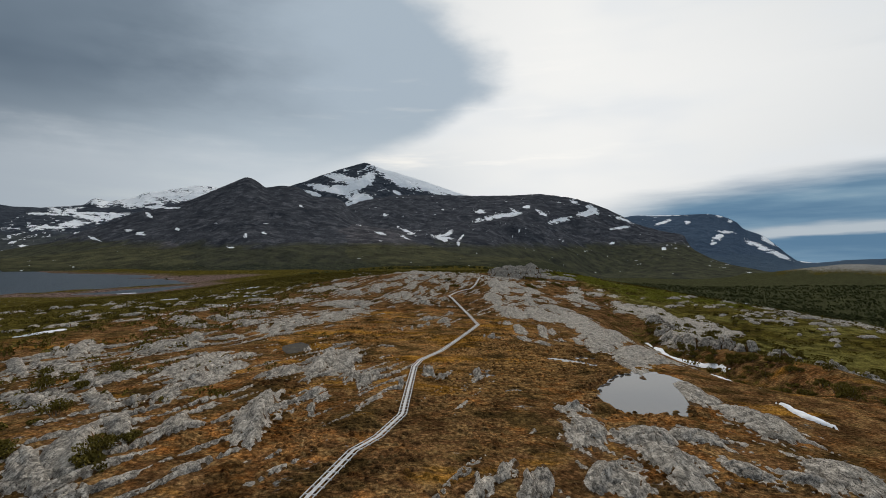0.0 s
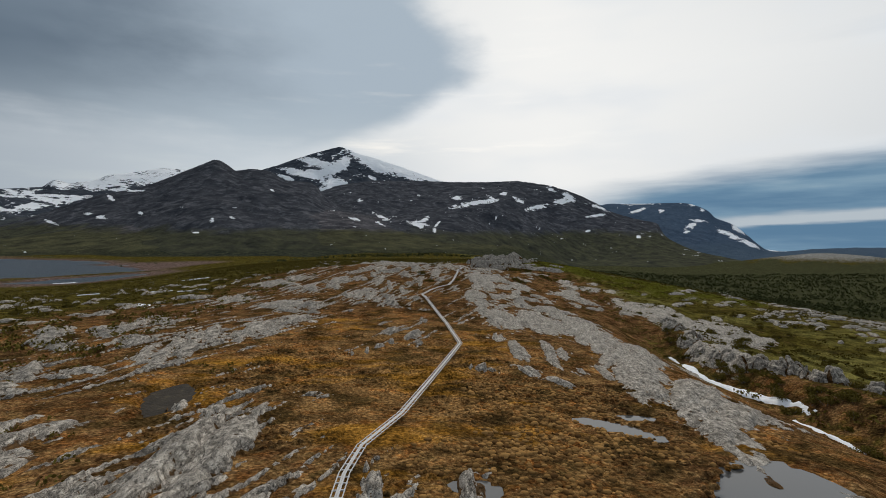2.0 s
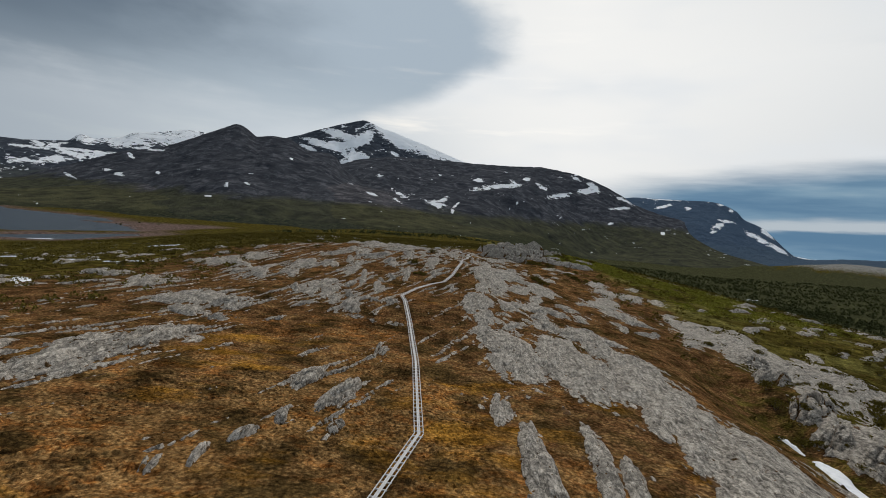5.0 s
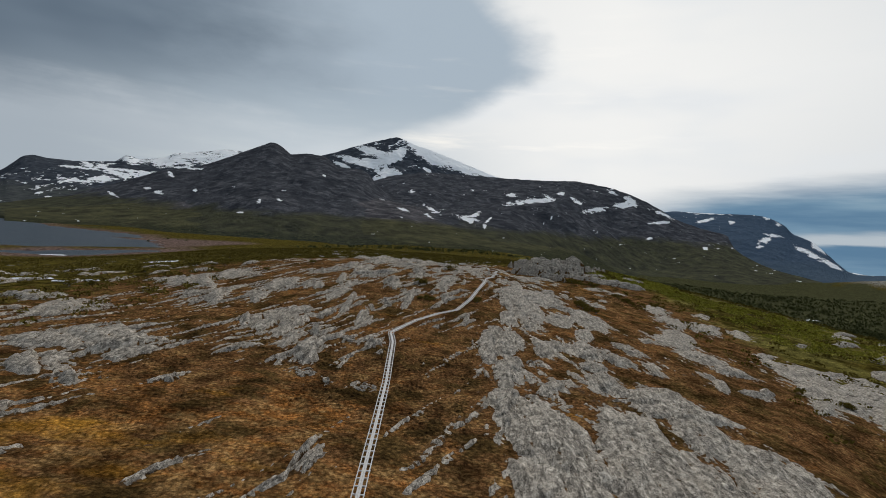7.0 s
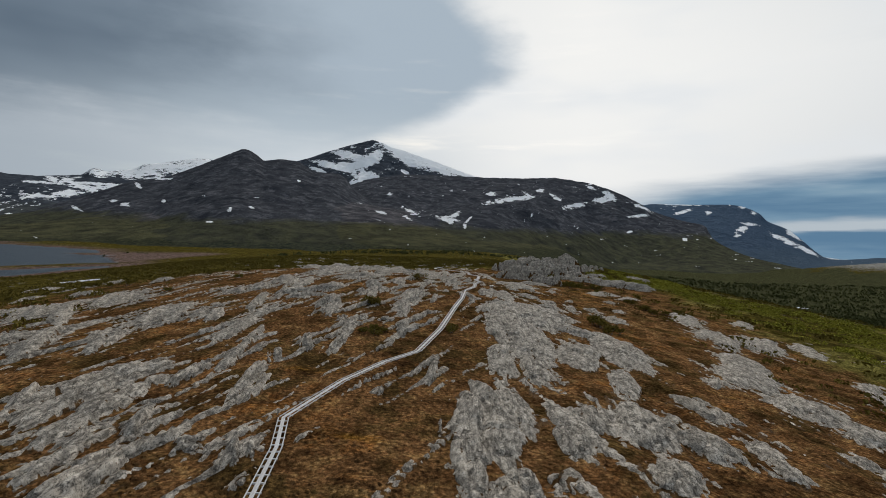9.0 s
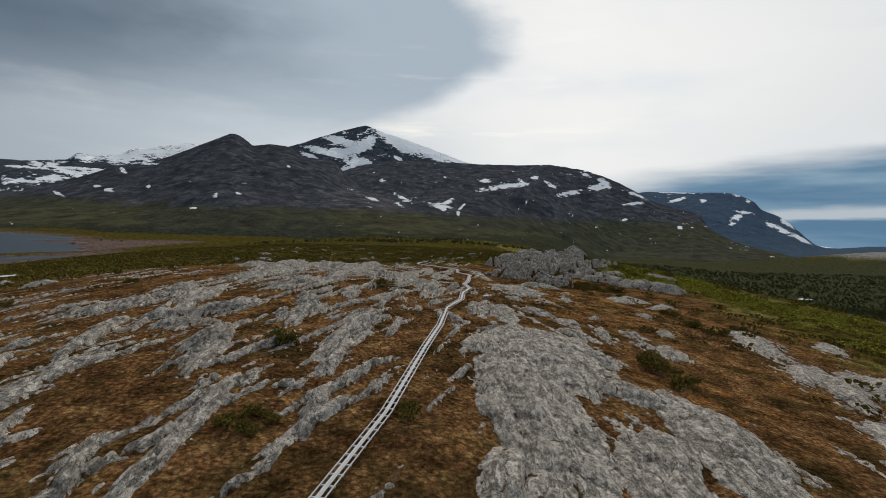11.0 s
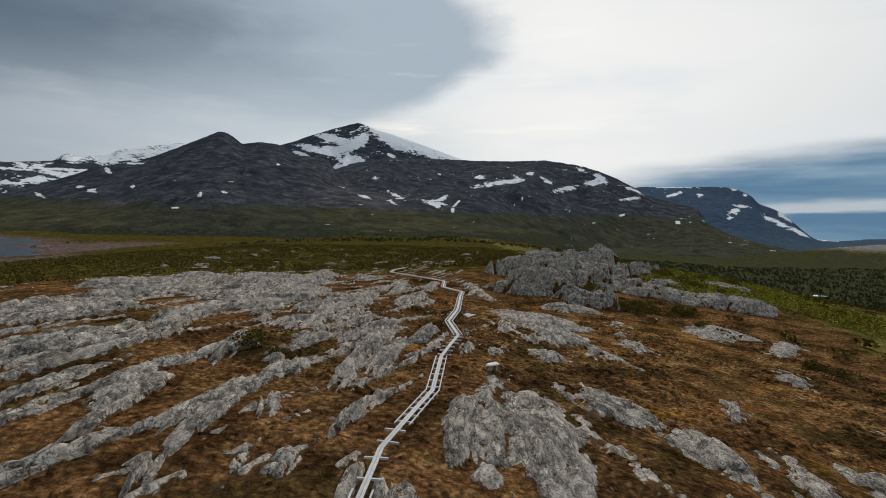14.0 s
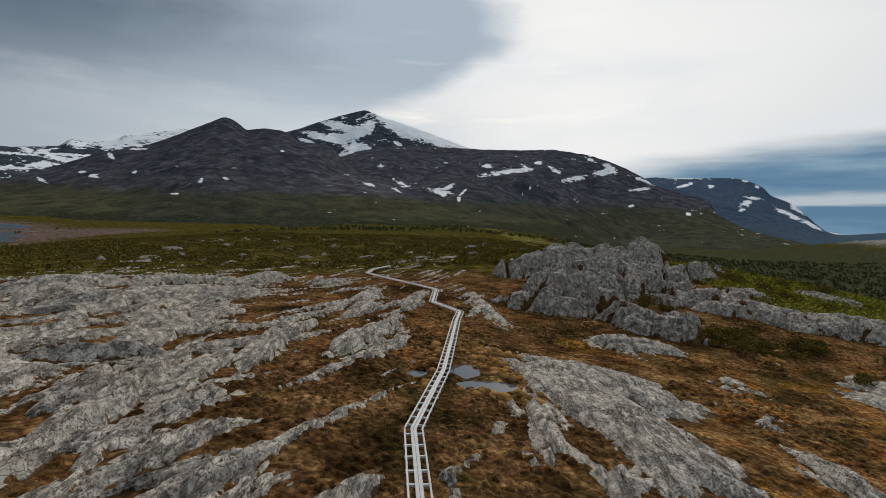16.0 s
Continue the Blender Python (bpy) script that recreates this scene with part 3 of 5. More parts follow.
def make_mountain(name, label, crest, far, foot, mat, snow=(), speckle=(0.0, 0, 0, 0), bulge=1.2, rough=1.0, moor=(0.0, 3.0), step=0.15, wood=(-9.0, -8.0), away=0.0, sure=0.32, back=0.0):
    """A fell whose crest stands at far metres from the middle of the walk, rising from the foot."""
    ca = np.array(crest)
    az = np.arange(ca[0, 0], ca[-1, 0], step)
    el = np.interp(az, ca[:, 0], ca[:, 1])
    k = np.hanning(7)
    k /= k.sum()
    el = np.convolve(np.pad(el, 3, "edge"), k, "valid")
    el = el + 0.10 * rough * fbm(az * 1.6, az * 0 + far / 100, 4)
    u = np.r_[np.linspace(0, 1, 120) ** 0.8, np.linspace(1.012, 1.06, 6)]
    a, v = np.meshgrid(np.radians(az), u)
    foot = foot + away * ramp(-24.0, -44.0, az)[None, :] + back * ramp(2.0, 20.0, az)[None, :]
    r = foot + (far - foot) * v
    x, y = EYE[0] + r * np.sin(a), EYE[1] + r * np.cos(a)
    top = EYE[2] + far * np.tan(np.radians(el))[None, :]
    z0 = land(EYE[0] + foot[0] * np.sin(a[0]), EYE[1] + foot[0] * np.cos(a[0]))[None, :] - 6
    rise = np.minimum(v, 1) ** bulge
    wide = np.hanning(81)
    calm = np.convolve(np.pad(el, 40, "edge"), wide / wide.sum(), "valid")
    calm = EYE[2] + far * np.tan(np.radians(np.minimum(calm, el + 0.2)))[None, :]
    z = z0 + (calm + (top - calm) * ramp(0.72, 1.0, v) - z0) * rise
    shape = np.sin(np.pi * np.clip(v, 0, 1)) ** 0.8
    span = np.maximum(top - z0, 40)
    wx, wy = x / 420, y / 420
    z = z + rough * shape * span * (0.34 * fbm(wx, wy, 5, 0.55) - 0.10 * np.abs(fbm(x / 160 + 5, y / 160, 4)))
    cap = z0 + (top - z0) * (0.25 + 0.75 * np.minimum(v, 1))
    z = np.where(v < 1, np.minimum(z, cap), z)
    z = np.where(v > 1, top - (v - 1) * far * 0.55, z)
    d_el = np.degrees(np.arctan2(z - EYE[2], r))
    d_az = np.degrees(a)
    lies = np.full(z.shape, -1.15)
    wander = 0.55 * fbm(d_az * 1.3, d_el * 2.6, 4)
    waver = 0.30 * fbm(d_az * 1.1 + 40, d_el * 2.2, 4)
    for sa, se, wa, we, tilt in snow:
        p, q = d_az - sa + wander * min(wa, 1.0), d_el - se + waver * min(3 * we, 1.0)
        q = q - tilt * p
        lies = np.maximum(lies, 1 - (p / (1.0 * wa)) ** 2 - (q / (1.2 * we)) ** 2)
    amount, lo, hi, bare = speckle
    flecks = fbm(d_az * 2.6, d_el * 9.5, 4) + 0.5 * fbm(d_az * 0.6 + 9, d_el * 1.5, 3)
    lies = 0.41 + sure * lies + 0.72 * fbm(d_az * 2.2 + 3, d_el * 8.0, 5, 0.6)
    lies = np.maximum(lies, 0.5 + 1.5 * (flecks - bare)) if bare else lies
    lies = lies + amount * ramp(lo, hi, d_el)
    level = ramp(moor[1], moor[0], d_el)
    ob = mesh_object(name, np.stack([x, y, z], -1).reshape(-1, 3), grid_quads(*z.shape), mat, True, {"snow": lies, "moor": level, "wood": ramp(wood[1], wood[0], d_el)})
    return tagged(ob, label, "mountain", kind="structure")


# the first pair is the share and colour of painted distance haze
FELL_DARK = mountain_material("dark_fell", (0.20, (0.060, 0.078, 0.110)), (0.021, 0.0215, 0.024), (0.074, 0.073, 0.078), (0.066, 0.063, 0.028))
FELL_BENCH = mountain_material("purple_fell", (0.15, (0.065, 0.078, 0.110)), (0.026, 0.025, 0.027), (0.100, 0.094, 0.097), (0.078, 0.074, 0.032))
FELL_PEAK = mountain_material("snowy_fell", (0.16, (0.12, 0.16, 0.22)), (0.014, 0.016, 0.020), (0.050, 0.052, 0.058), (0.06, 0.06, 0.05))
FELL_BLUE = mountain_material("haze_painted_fell", (0.55, (0.080, 0.130, 0.205)), (0.015, 0.019, 0.027), (0.050, 0.056, 0.065), (0.05, 0.055, 0.05))
RANGE = [(-60.0, 2.2), (-46.50, 2.74), (-44.41, 2.93), (-43.71, 3.60), (-42.99, 4.38), (-42.24, 4.59), (-41.26, 4.44), (-39.45, 4.45), (-36.24, 4.84), (-35.50, 5.52), (-34.90, 5.49), (-34.43, 5.24), (-32.31, 5.73), (-31.36, 6.24), (-28.34, 6.86), (-26.78, 7.23), (-25.43, 7.23), (-24.05, 6.99), (-20.01, 5.96)]
DOME = [(-60.0, -0.3), (-45.03, 0.02), (-42.10, 0.78), (-39.74, 1.36), (-36.37, 2.71), (-32.26, 4.54), (-29.29, 5.17), (-27.51, 6.00), (-24.62, 7.44), (-23.27, 8.13), (-22.45, 8.52), (-21.88, 8.47), (-20.99, 7.99), (-20.44, 7.46), (-18.65, 7.77), (-16.86, 7.65), (-15.29, 6.66), (-12.84, 6.57), (-11.88, 6.16), (-11.20, 5.16), (-8.91, 3.72)]
PEAK = [(-22.29, 5.72), (-17.75, 7.50), (-15.98, 8.10), (-14.21, 8.82), (-12.41, 9.47), (-9.97, 10.24), (-9.05, 10.44), (-8.08, 10.09), (-7.11, 9.74), (-5.51, 9.37), (-2.92, 8.57), (-0.33, 7.68), (2.25, 6.83), (5.44, 5.71)]
RIDGE = [(-17.50, 3.47), (-12.75, 5.28), (-9.09, 6.32), (-5.34, 6.85), (0.36, 6.85), (3.51, 6.72), (7.22, 6.72), (10.83, 6.81), (14.38, 6.23), (16.13, 5.70), (17.85, 5.00), (19.54, 4.13), (20.67, 3.31), (23.32, 2.42), (25.60, 1.93), (26.88, 0.80), (31.08, -0.69), (35.26, -1.71), (44.0, -2.2), (62.0, -2.6)]
CLIFF = [(18.50, 3.62), (20.61, 4.06), (23.72, 3.96), (27.36, 3.99), (28.52, 3.88), (29.45, 3.54), (30.51, 2.95), (30.72, 2.44), (32.61, 1.61), (34.14, 0.19), (35.20, -0.82), (36.74, -1.01), (38.89, -0.74), (42.20, -0.57), (50.0, -0.6), (62.0, -0.5)]
PEAK_SNOW = [(-6.0, 9.4, 2.6, 0.9, -0.36), (-3.0, 8.5, 3.4, 0.9, -0.34), (0.6, 7.3, 2.6, 0.5, -0.33), (-5.47, 8.76, 2.85, 0.76, -0.42), (-2.12, 7.88, 2.54, 0.57, -0.40), (0.33, 7.22, 1.90, 0.32, -0.35), (-9.6, 8.3, 1.9, 0.5, 0.55), (-11.5, 8.6, 2.2, 0.35, -0.2), (-9.82, 7.99, 1.90, 0.44, 0.30), (-11.66, 7.47, 1.59, 0.38, -0.10), (-13.13, 7.34, 2.66, 0.32, -0.22), (-14.94, 6.87, 1.14, 0.25, -0.30), (-9.84, 6.39, 1.52, 0.57, -0.10), (-10.92, 5.68, 0.95, 0.44, 0.00), (-7.30, 9.79, 0.89, 0.57, -0.60), (-5.55, 7.15, 0.51, 0.19, -0.30), (-9.03, 5.52, 1.01, 0.16, 0.00)]
RIDGE_SNOW = [(6.16, 4.38, 2.85, 0.29, 0.15), (3.95, 4.94, 0.82, 0.19, -0.10), (8.08, 4.92, 0.82, 0.16, -0.50), (9.32, 5.41, 0.44, 0.22, 0.00), (10.98, 4.70, 0.76, 0.16, -0.50), (15.94, 4.44, 1.27, 0.29, 0.20), (16.52, 4.88, 0.70, 0.38, -0.40), (12.82, 3.75, 1.40, 0.25, 0.20), (19.84, 3.68, 1.27, 0.19, -0.40), (19.64, 2.86, 1.14, 0.16, 0.15), (14.70, 5.76, 0.63, 0.16, -0.30), (-0.89, 2.06, 1.52, 0.32, -0.10), (0.15, 2.64, 0.76, 0.22, 0.40), (-0.42, 1.72, 0.63, 0.22, -0.50), (-4.68, 2.76, 0.95, 0.22, -0.50)]
RIDGE_LOW_SNOW = [(-5.21, 2.15, 0.76, 0.16, -0.40), (1.58, 2.04, 0.63, 0.19, 0.90), (1.19, 1.25, 0.32, 0.19, 0.00), (-7.21, 4.66, 0.70, 0.13, 0.00), (-10.47, 3.60, 0.44, 0.13, -0.30), (-13.08, 3.65, 0.82, 0.13, -0.10), (26.79, 0.68, 0.70, 0.19, -0.70), (23.87, 0.47, 0.25, 0.16, 0.00), (18.68, 1.16, 0.32, 0.13, 0.20), (-7.89, 2.53, 0.89, 0.13, -0.25)]
RANGE_SNOW = [(-39.01, 3.90, 1.90, 0.13, 0.00), (-38.39, 4.24, 0.57, 0.25, 0.00), (-36.96, 4.16, 0.95, 0.22, -0.40), (-35.96, 3.66, 1.65, 0.19, -0.10), (-39.38, 2.68, 1.40, 0.19, 0.00), (-37.27, 3.08, 1.14, 0.29, 0.10), (-34.60, 3.77, 1.59, 0.25, 0.25), (-35.76, 4.11, 2.54, 0.13, 0.00), (-31.81, 5.47, 2.28, 0.57, 0.10), (-28.83, 6.18, 3.81, 0.51, 0.00), (-34.89, 5.18, 1.01, 0.38, 0.00), (-26.76, 6.84, 2.16, 0.44, 0.00), (-30.30, 4.88, 1.14, 0.16, 0.00), (-36.79, 2.09, 0.51, 0.13, -0.50), (-33.49, 2.21, 0.51, 0.19, 0.00)]
DOME_SNOW = [(-33.51, 2.59, 0.38, 0.13, 0.00), (-32.64, 2.30, 0.57, 0.19, 0.00), (-31.61, 4.17, 0.38, 0.19, -0.50), (-29.38, 2.79, 0.25, 0.16, 0.00), (-23.29, 2.31, 0.32, 0.19, 0.20), (-25.78, 3.55, 0.25, 0.10, 0.00), (-16.85, 5.60, 0.25, 0.13, -0.30), (-20.80, 3.66, 0.38, 0.06, 0.00), (-25.10, 0.97, 0.38, 0.08, 0.10), (-21.32, 2.60, 0.38, 0.10, -0.30), (-36.33, 1.76, 0.57, 0.13, -0.50), (-29.54, 4.97, 0.76, 0.11, 0.10)]
CLIFF_SNOW = [(28.83, 1.53, 0.57, 0.32, 0.40), (28.46, 0.96, 0.38, 0.16, 0.30), (23.77, 3.29, 1.01, 0.14, 0.30), (25.99, 3.17, 0.32, 0.19, 0.00), (23.21, 4.00, 2.54, 0.08, -0.05), (32.26, 0.66, 1.27, 0.25, -0.62), (32.93, 1.22, 0.76, 0.25, -0.70), (28.76, 3.67, 0.32, 0.13, -0.20), (29.79, 3.13, 0.25, 0.13, -0.50), (33.97, -0.23, 0.89, 0.19, -0.60), (29.46, 2.10, 0.76, 0.13, -0.15), (35.98, -0.84, 0.89, 0.13, -0.10)]
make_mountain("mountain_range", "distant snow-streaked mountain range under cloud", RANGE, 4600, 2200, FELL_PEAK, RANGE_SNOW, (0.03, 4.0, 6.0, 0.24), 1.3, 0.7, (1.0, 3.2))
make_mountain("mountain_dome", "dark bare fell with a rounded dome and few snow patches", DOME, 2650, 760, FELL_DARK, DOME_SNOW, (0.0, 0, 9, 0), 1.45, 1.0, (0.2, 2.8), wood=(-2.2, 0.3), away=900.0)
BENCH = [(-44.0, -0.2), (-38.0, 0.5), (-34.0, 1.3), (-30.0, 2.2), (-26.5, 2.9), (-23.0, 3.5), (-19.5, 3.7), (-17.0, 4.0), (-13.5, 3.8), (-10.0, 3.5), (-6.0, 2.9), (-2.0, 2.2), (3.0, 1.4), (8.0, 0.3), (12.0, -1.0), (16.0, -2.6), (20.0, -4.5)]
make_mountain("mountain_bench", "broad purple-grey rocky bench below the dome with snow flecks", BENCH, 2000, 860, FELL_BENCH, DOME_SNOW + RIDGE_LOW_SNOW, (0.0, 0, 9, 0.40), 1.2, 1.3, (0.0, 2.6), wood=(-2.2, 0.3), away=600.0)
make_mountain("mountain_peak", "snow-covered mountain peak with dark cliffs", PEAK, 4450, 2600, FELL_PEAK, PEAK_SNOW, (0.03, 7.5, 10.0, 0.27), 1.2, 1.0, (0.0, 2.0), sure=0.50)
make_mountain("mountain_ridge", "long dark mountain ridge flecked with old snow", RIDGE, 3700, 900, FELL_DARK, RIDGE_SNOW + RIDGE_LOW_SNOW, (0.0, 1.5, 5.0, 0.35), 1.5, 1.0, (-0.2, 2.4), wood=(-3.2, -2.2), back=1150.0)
make_mountain("mountain_cliff", "table mountain with a steep end, tinted with painted blue haze", CLIFF, 4780, 2900, FELL_BLUE, CLIFF_SNOW, (0.0, 0, 4, 0.42), 0.9, 0.7, (-1.2, 0.6))


# ---- boardwalk ----
BENDS = [(-9.4, 28.5), (-7.2, 39.1), (-5.7, 42.2), (-4.2, 48.4), (-4.4, 71.4), (-3.8, 76.8), (-0.9, 85.5), (8.0, 125.2), (6.7, 147.3),
         (4.5, 170.6), (2.6, 187.0), (1.5, 191.8), (4.3, 200.1), (7.5, 206.0), (10.7, 210.3), (13.0, 220.6), (15.0, 235.4), (16.3, 244.4),
         (17.1, 254.4), (19.2, 262.3), (19.7, 270.0), (21.2, 278.4), (20.4, 285.6), (21.6, 295.8), (22.7, 315.2), (23.2, 320.4),
         (19.9, 325.6), (20.1, 335.8), (17.1, 339.7), (12.4, 345.7), (7.5, 353.4), (7.4, 360.4), (9.9, 366.8)]


def bar(bm, length, width, thick, m):
    """A sawn board along x with softened edges."""
    made = bmesh.ops.create_cube(bm, size=1.0, matrix=m @ Matrix.Diagonal((length, width, thick, 1)))
    return made["verts"]


BARE = ((249.5, 257.2), (269.5, 277.8))  # stretches over bare rock, with no edge rails


def boardwalk_section(a, b):
    a, b = Vector(a), Vector(b)
    way = b - a
    length = way.length
    za, zb = (float(land(*p)) + 0.55 for p in (a, b))
    root = new("boardwalk_section")
    root.matrix_world = Matrix.Translation(((a.x + b.x) / 2, (a.y + b.y) / 2, (za + zb) / 2)) @ Matrix.Rotation(math.atan2(way.y, way.x), 4, "Z") @ Matrix.Rotation(-math.atan2(zb - za, length), 4, "Y")
    run = math.hypot(length, zb - za)
    bare = any(lo < (a.y + b.y) / 2 < hi for lo, hi in BARE)

    def board(name, ln, wd, th, x, y, z, turn=0.0):
        bm = bmesh.new()
        bar(bm, ln, wd, th, Matrix.Translation((x, y, z)) @ Matrix.Rotation(turn, 4, "Z"))
        bmesh.ops.bevel(bm, geom=bm.edges[:], offset=0.006, segments=1, affect="EDGES")
        return part(name, bm, PLANK, root)

    for side in (-1, 1):
        board("walking_plank", run + 0.04, 0.13, 0.045, 0, 0.071 * side, 0.05 + random.uniform(-0.004, 0.004), random.uniform(-0.001, 0.001))
        if not bare:
            board("edge_rail", run + 0.02, 0.075, 0.06, 0, 0.385 * side, 0.05, 0)
    count = max(2, round(run / (2.1 if bare else 1.06)))
    shared = None
    for k in range(count):
        x = -run / 2 + (k + 0.5) * run / count
        if shared is None:
            shared = board("sleeper", 0.10, 1.05 if bare else 0.88, 0.09, x, 0, -0.005).data
            shared.transform(Matrix.Translation((-x, 0, 0.005)))
            s = [o for o in root.children if o.data == shared][0]
        else:
            s = new("sleeper", shared)
            s.parent = root
        s.location = (x + random.uniform(-0.05, 0.05), random.uniform(-0.02, 0.02) * (6 if bare else 1), -0.005)
        s.rotation_euler = (0, 0, random.uniform(-0.04, 0.04))
    return tagged(root, "weathered grey plank boardwalk on sleepers across the heath", "boardwalk", "boardwalk sections")


random.seed(5)
for p, q in zip(BENDS, BENDS[1:]):
    n_cut = max(1, round((Vector(q) - Vector(p)).length / (3.0 if 243 < q[1] < 280 else 12)))
    for k in range(n_cut):
        boardwalk_section(Vector(p).lerp(Vector(q), k / n_cut), Vector(p).lerp(Vector(q), (k + 1) / n_cut))


# ---- bedrock outcrops ----
def saw_ribs(al, ac, gap, key):
    """Long ribs side by side, steep on one side and sloping away on the other: 0 in the troughs, about 1 on the backs."""
    ph = ac / gap + 1.5 * fbm(al * 0.05 + key, ac * 0.08 + key, 3) + 0.55 * fbm(al * 0.25, ac * 0.3 + key, 3)
    row = np.floor(ph)
    f = ph - row
    saw = np.where(f < 0.15, f / 0.15, 1 - (np.maximum(f - 0.15, 0) / 0.85) ** 1.5)
    return saw * (0.45 + 0.9 * GRAIN(al * 0.11 + row * 7.7, row * 3.3 + key))


def bare_relief(al, ac, lean, gap, len_u, len_v, key=0.0):
    """Metres of relief of bare rock: ribs along the strike, slabs parted by cross joints, chips and cracks."""
    frag = fbm(al * 0.55 + 3, ac * 1.6, 4, 0.6)
    ribs = saw_ribs(al, ac, gap, key)
    thin = saw_ribs(al + 40, ac, 0.42 * gap, key + 9)
    slab, crack, mu, mv = joints((al + 0.5 * frag) / len_u, (ac + 0.4 * frag) / len_v)
    chip, split, _, _ = joints(al / 0.95 + 9, ac / 0.5)
    amp = 0.36 + 0.72 * lean
    z = amp * (ribs - 0.42) + 0.34 * amp * (thin - 0.42) + 0.22 * slab - 0.26 * crack + 0.05 * chip - 0.05 * split + 0.18 * frag
    return z, slab, crack


def joints(u, v):
    """Broken blocks, one to a unit: the height and tilt of each one's top, how near its crack is, and the way to its middle."""
    iu, iv = np.floor(u), np.floor(v)
    d1, d2, top = np.full(u.shape, 9.0), np.full(u.shape, 9.0), np.zeros(u.shape)
    mu, mv = np.zeros(u.shape), np.zeros(u.shape)
    n, t = GRAIN.n, GRAIN.v
    for du in (-1, 0, 1):
        for dv in (-1, 0, 1):
            cu, cv = iu + du, iv + dv
            i, j = cu.astype(int) % n, cv.astype(int) % n
            pu, pv = u - cu - 0.1 - 0.8 * t[i, j], v - cv - 0.1 - 0.8 * t[j, i - 7]
            d = np.hypot(pu, pv)
            own = t[i - 31, j - 5] - 0.5 + 0.9 * (t[i - 3, j - 11] - 0.5) * pu + 0.9 * (t[i - 13, j - 2] - 0.5) * pv
            near = d < d1
            d2 = np.where(near, d1, np.minimum(d2, d))
            top, d1 = np.where(near, own, top), np.where(near, d, d1)
            mu, mv = np.where(near, pu, mu), np.where(near, pv, mv)
    return top, ramp(0.16, 0.0, d2 - d1), mu, mv


def rock_shape(x0, y0, a, b, deg, h=None, blocky=0.0, cell=None):
    """A back of bare rock, a by b metres half across, its long way turned by deg: it rises out of the turf where its ribs and slabs stand highest."""
    c, s = math.cos(radians(deg)), math.sin(radians(deg))
    cell = cell or min(max(0.05 * math.sqrt(a * b), 0.12), 0.28) * (1.0 if abs(x0 - 4 - 0.05 * y0) < 24 else 1.5 if abs(x0 - 10) < 45 else 2.4)
    nu, nv = (max(13, int(2.8 * r / cell)) for r in (a, b))
    u, v = np.meshgrid(np.linspace(-1.4, 1.4, nu), np.linspace(-1.4, 1.4, nv))
    x, y = x0 + u * a * c - v * b * s, y0 + u * a * s + v * b * c
    lean = 1 - ramp(-2, 12, x - 0.07 * y)
    here = (np.abs(u) ** 2.4 + np.abs(v) ** 2.4) ** (1 / 2.4)
    al, ac = u * a + 3.7 * x0 + 0.9 * fbm(x / 4, y / 4, 2), v * b + 2.3 * y0 + 0.6 * fbm(x / 3 + 7, y / 3, 2)
    if blocky > 0.5:
        h = h or 1.0
        len_u, len_v = min(max(0.5 * a, 1.2), 4.4), min(max(0.55 * b, 1.0), 3.0)
        z, slab, crack = bare_relief(al, ac, 0.3, 2.6, len_u, len_v)
        uneven = 0.5 * fbm(x / (0.5 * b + 0.6), y / (0.5 * b + 0.6), 3)
        gap, cleft, _, _ = joints((al + 0.6 * uneven) / (2.1 * len_u) + 5, (ac + 0.6 * uneven) / (1.9 * len_v) + 3)
        seam = np.maximum(0.55 * crack, cleft)
        ledge = min(0.9, 0.4 * h)
        rise = h * (0.85 - 1.15 * np.clip(here + 0.6 * uneven + 0.25 * slab, 0, 2) ** 5) + min(0.75 * h, 2.4) * slab + 0.35 * h * uneven
        k = rise / ledge + 0.6 * uneven
        rise = 0.35 * rise + 0.5 * h * gap + 0.65 * ledge * (np.floor(k) + ramp(0.62, 1.0, k - np.floor(k)) - 0.6 * uneven) - min(0.28 * h, 0.8) * crack - min(0.45 * h, 1.5) * cleft + 0.6 * z
    else:
        h = h or min(max(0.10 * b + 0.36, 0.44), 0.80)
        z, slab, crack = bare_relief(al, ac, lean, min(4.0, max(1.6 * b, 1.0)), min(max(0.6 * a, 0.9), 3.6), min(max(0.6 * b, 0.6), 2.0))
        seam = 0.58 * crack
        rise = h * (1.02 - 0.28 * lean - 1.30 * np.clip(here + 0.28 * fbm(x / 2.2, y / 2.2 + 4, 3), 0, 2) ** 2.4) + min(1.0, 0.45 + 0.22 * b) * z
    rise = rise - 1.6 * np.exp(-(((x - 58.6 - 0.085 * (y - 115)) / 2.4) ** 2)) * ramp(76, 84, y) * ramp(162, 154, y)  # the snow gully
    z = land(x, y) + 0.75 * fbm(x / 7, y / 9, 3) + np.maximum(rise, -0.6)
    q = grid_quads(nv, nu)
    q = q[(rise > -0.22).ravel()[q].any(1)]
    used, q = np.unique(q, return_inverse=True)
    # turf on the low edges; in cracks it also stands in for shadow
    low = np.maximum(1 - ramp(-0.02, 0.10, rise), ramp(0.35, 0.75, seam)).ravel()[used]
    return np.stack([x, y, z], -1).reshape(-1, 3)[used], q.reshape(-1, 4), low


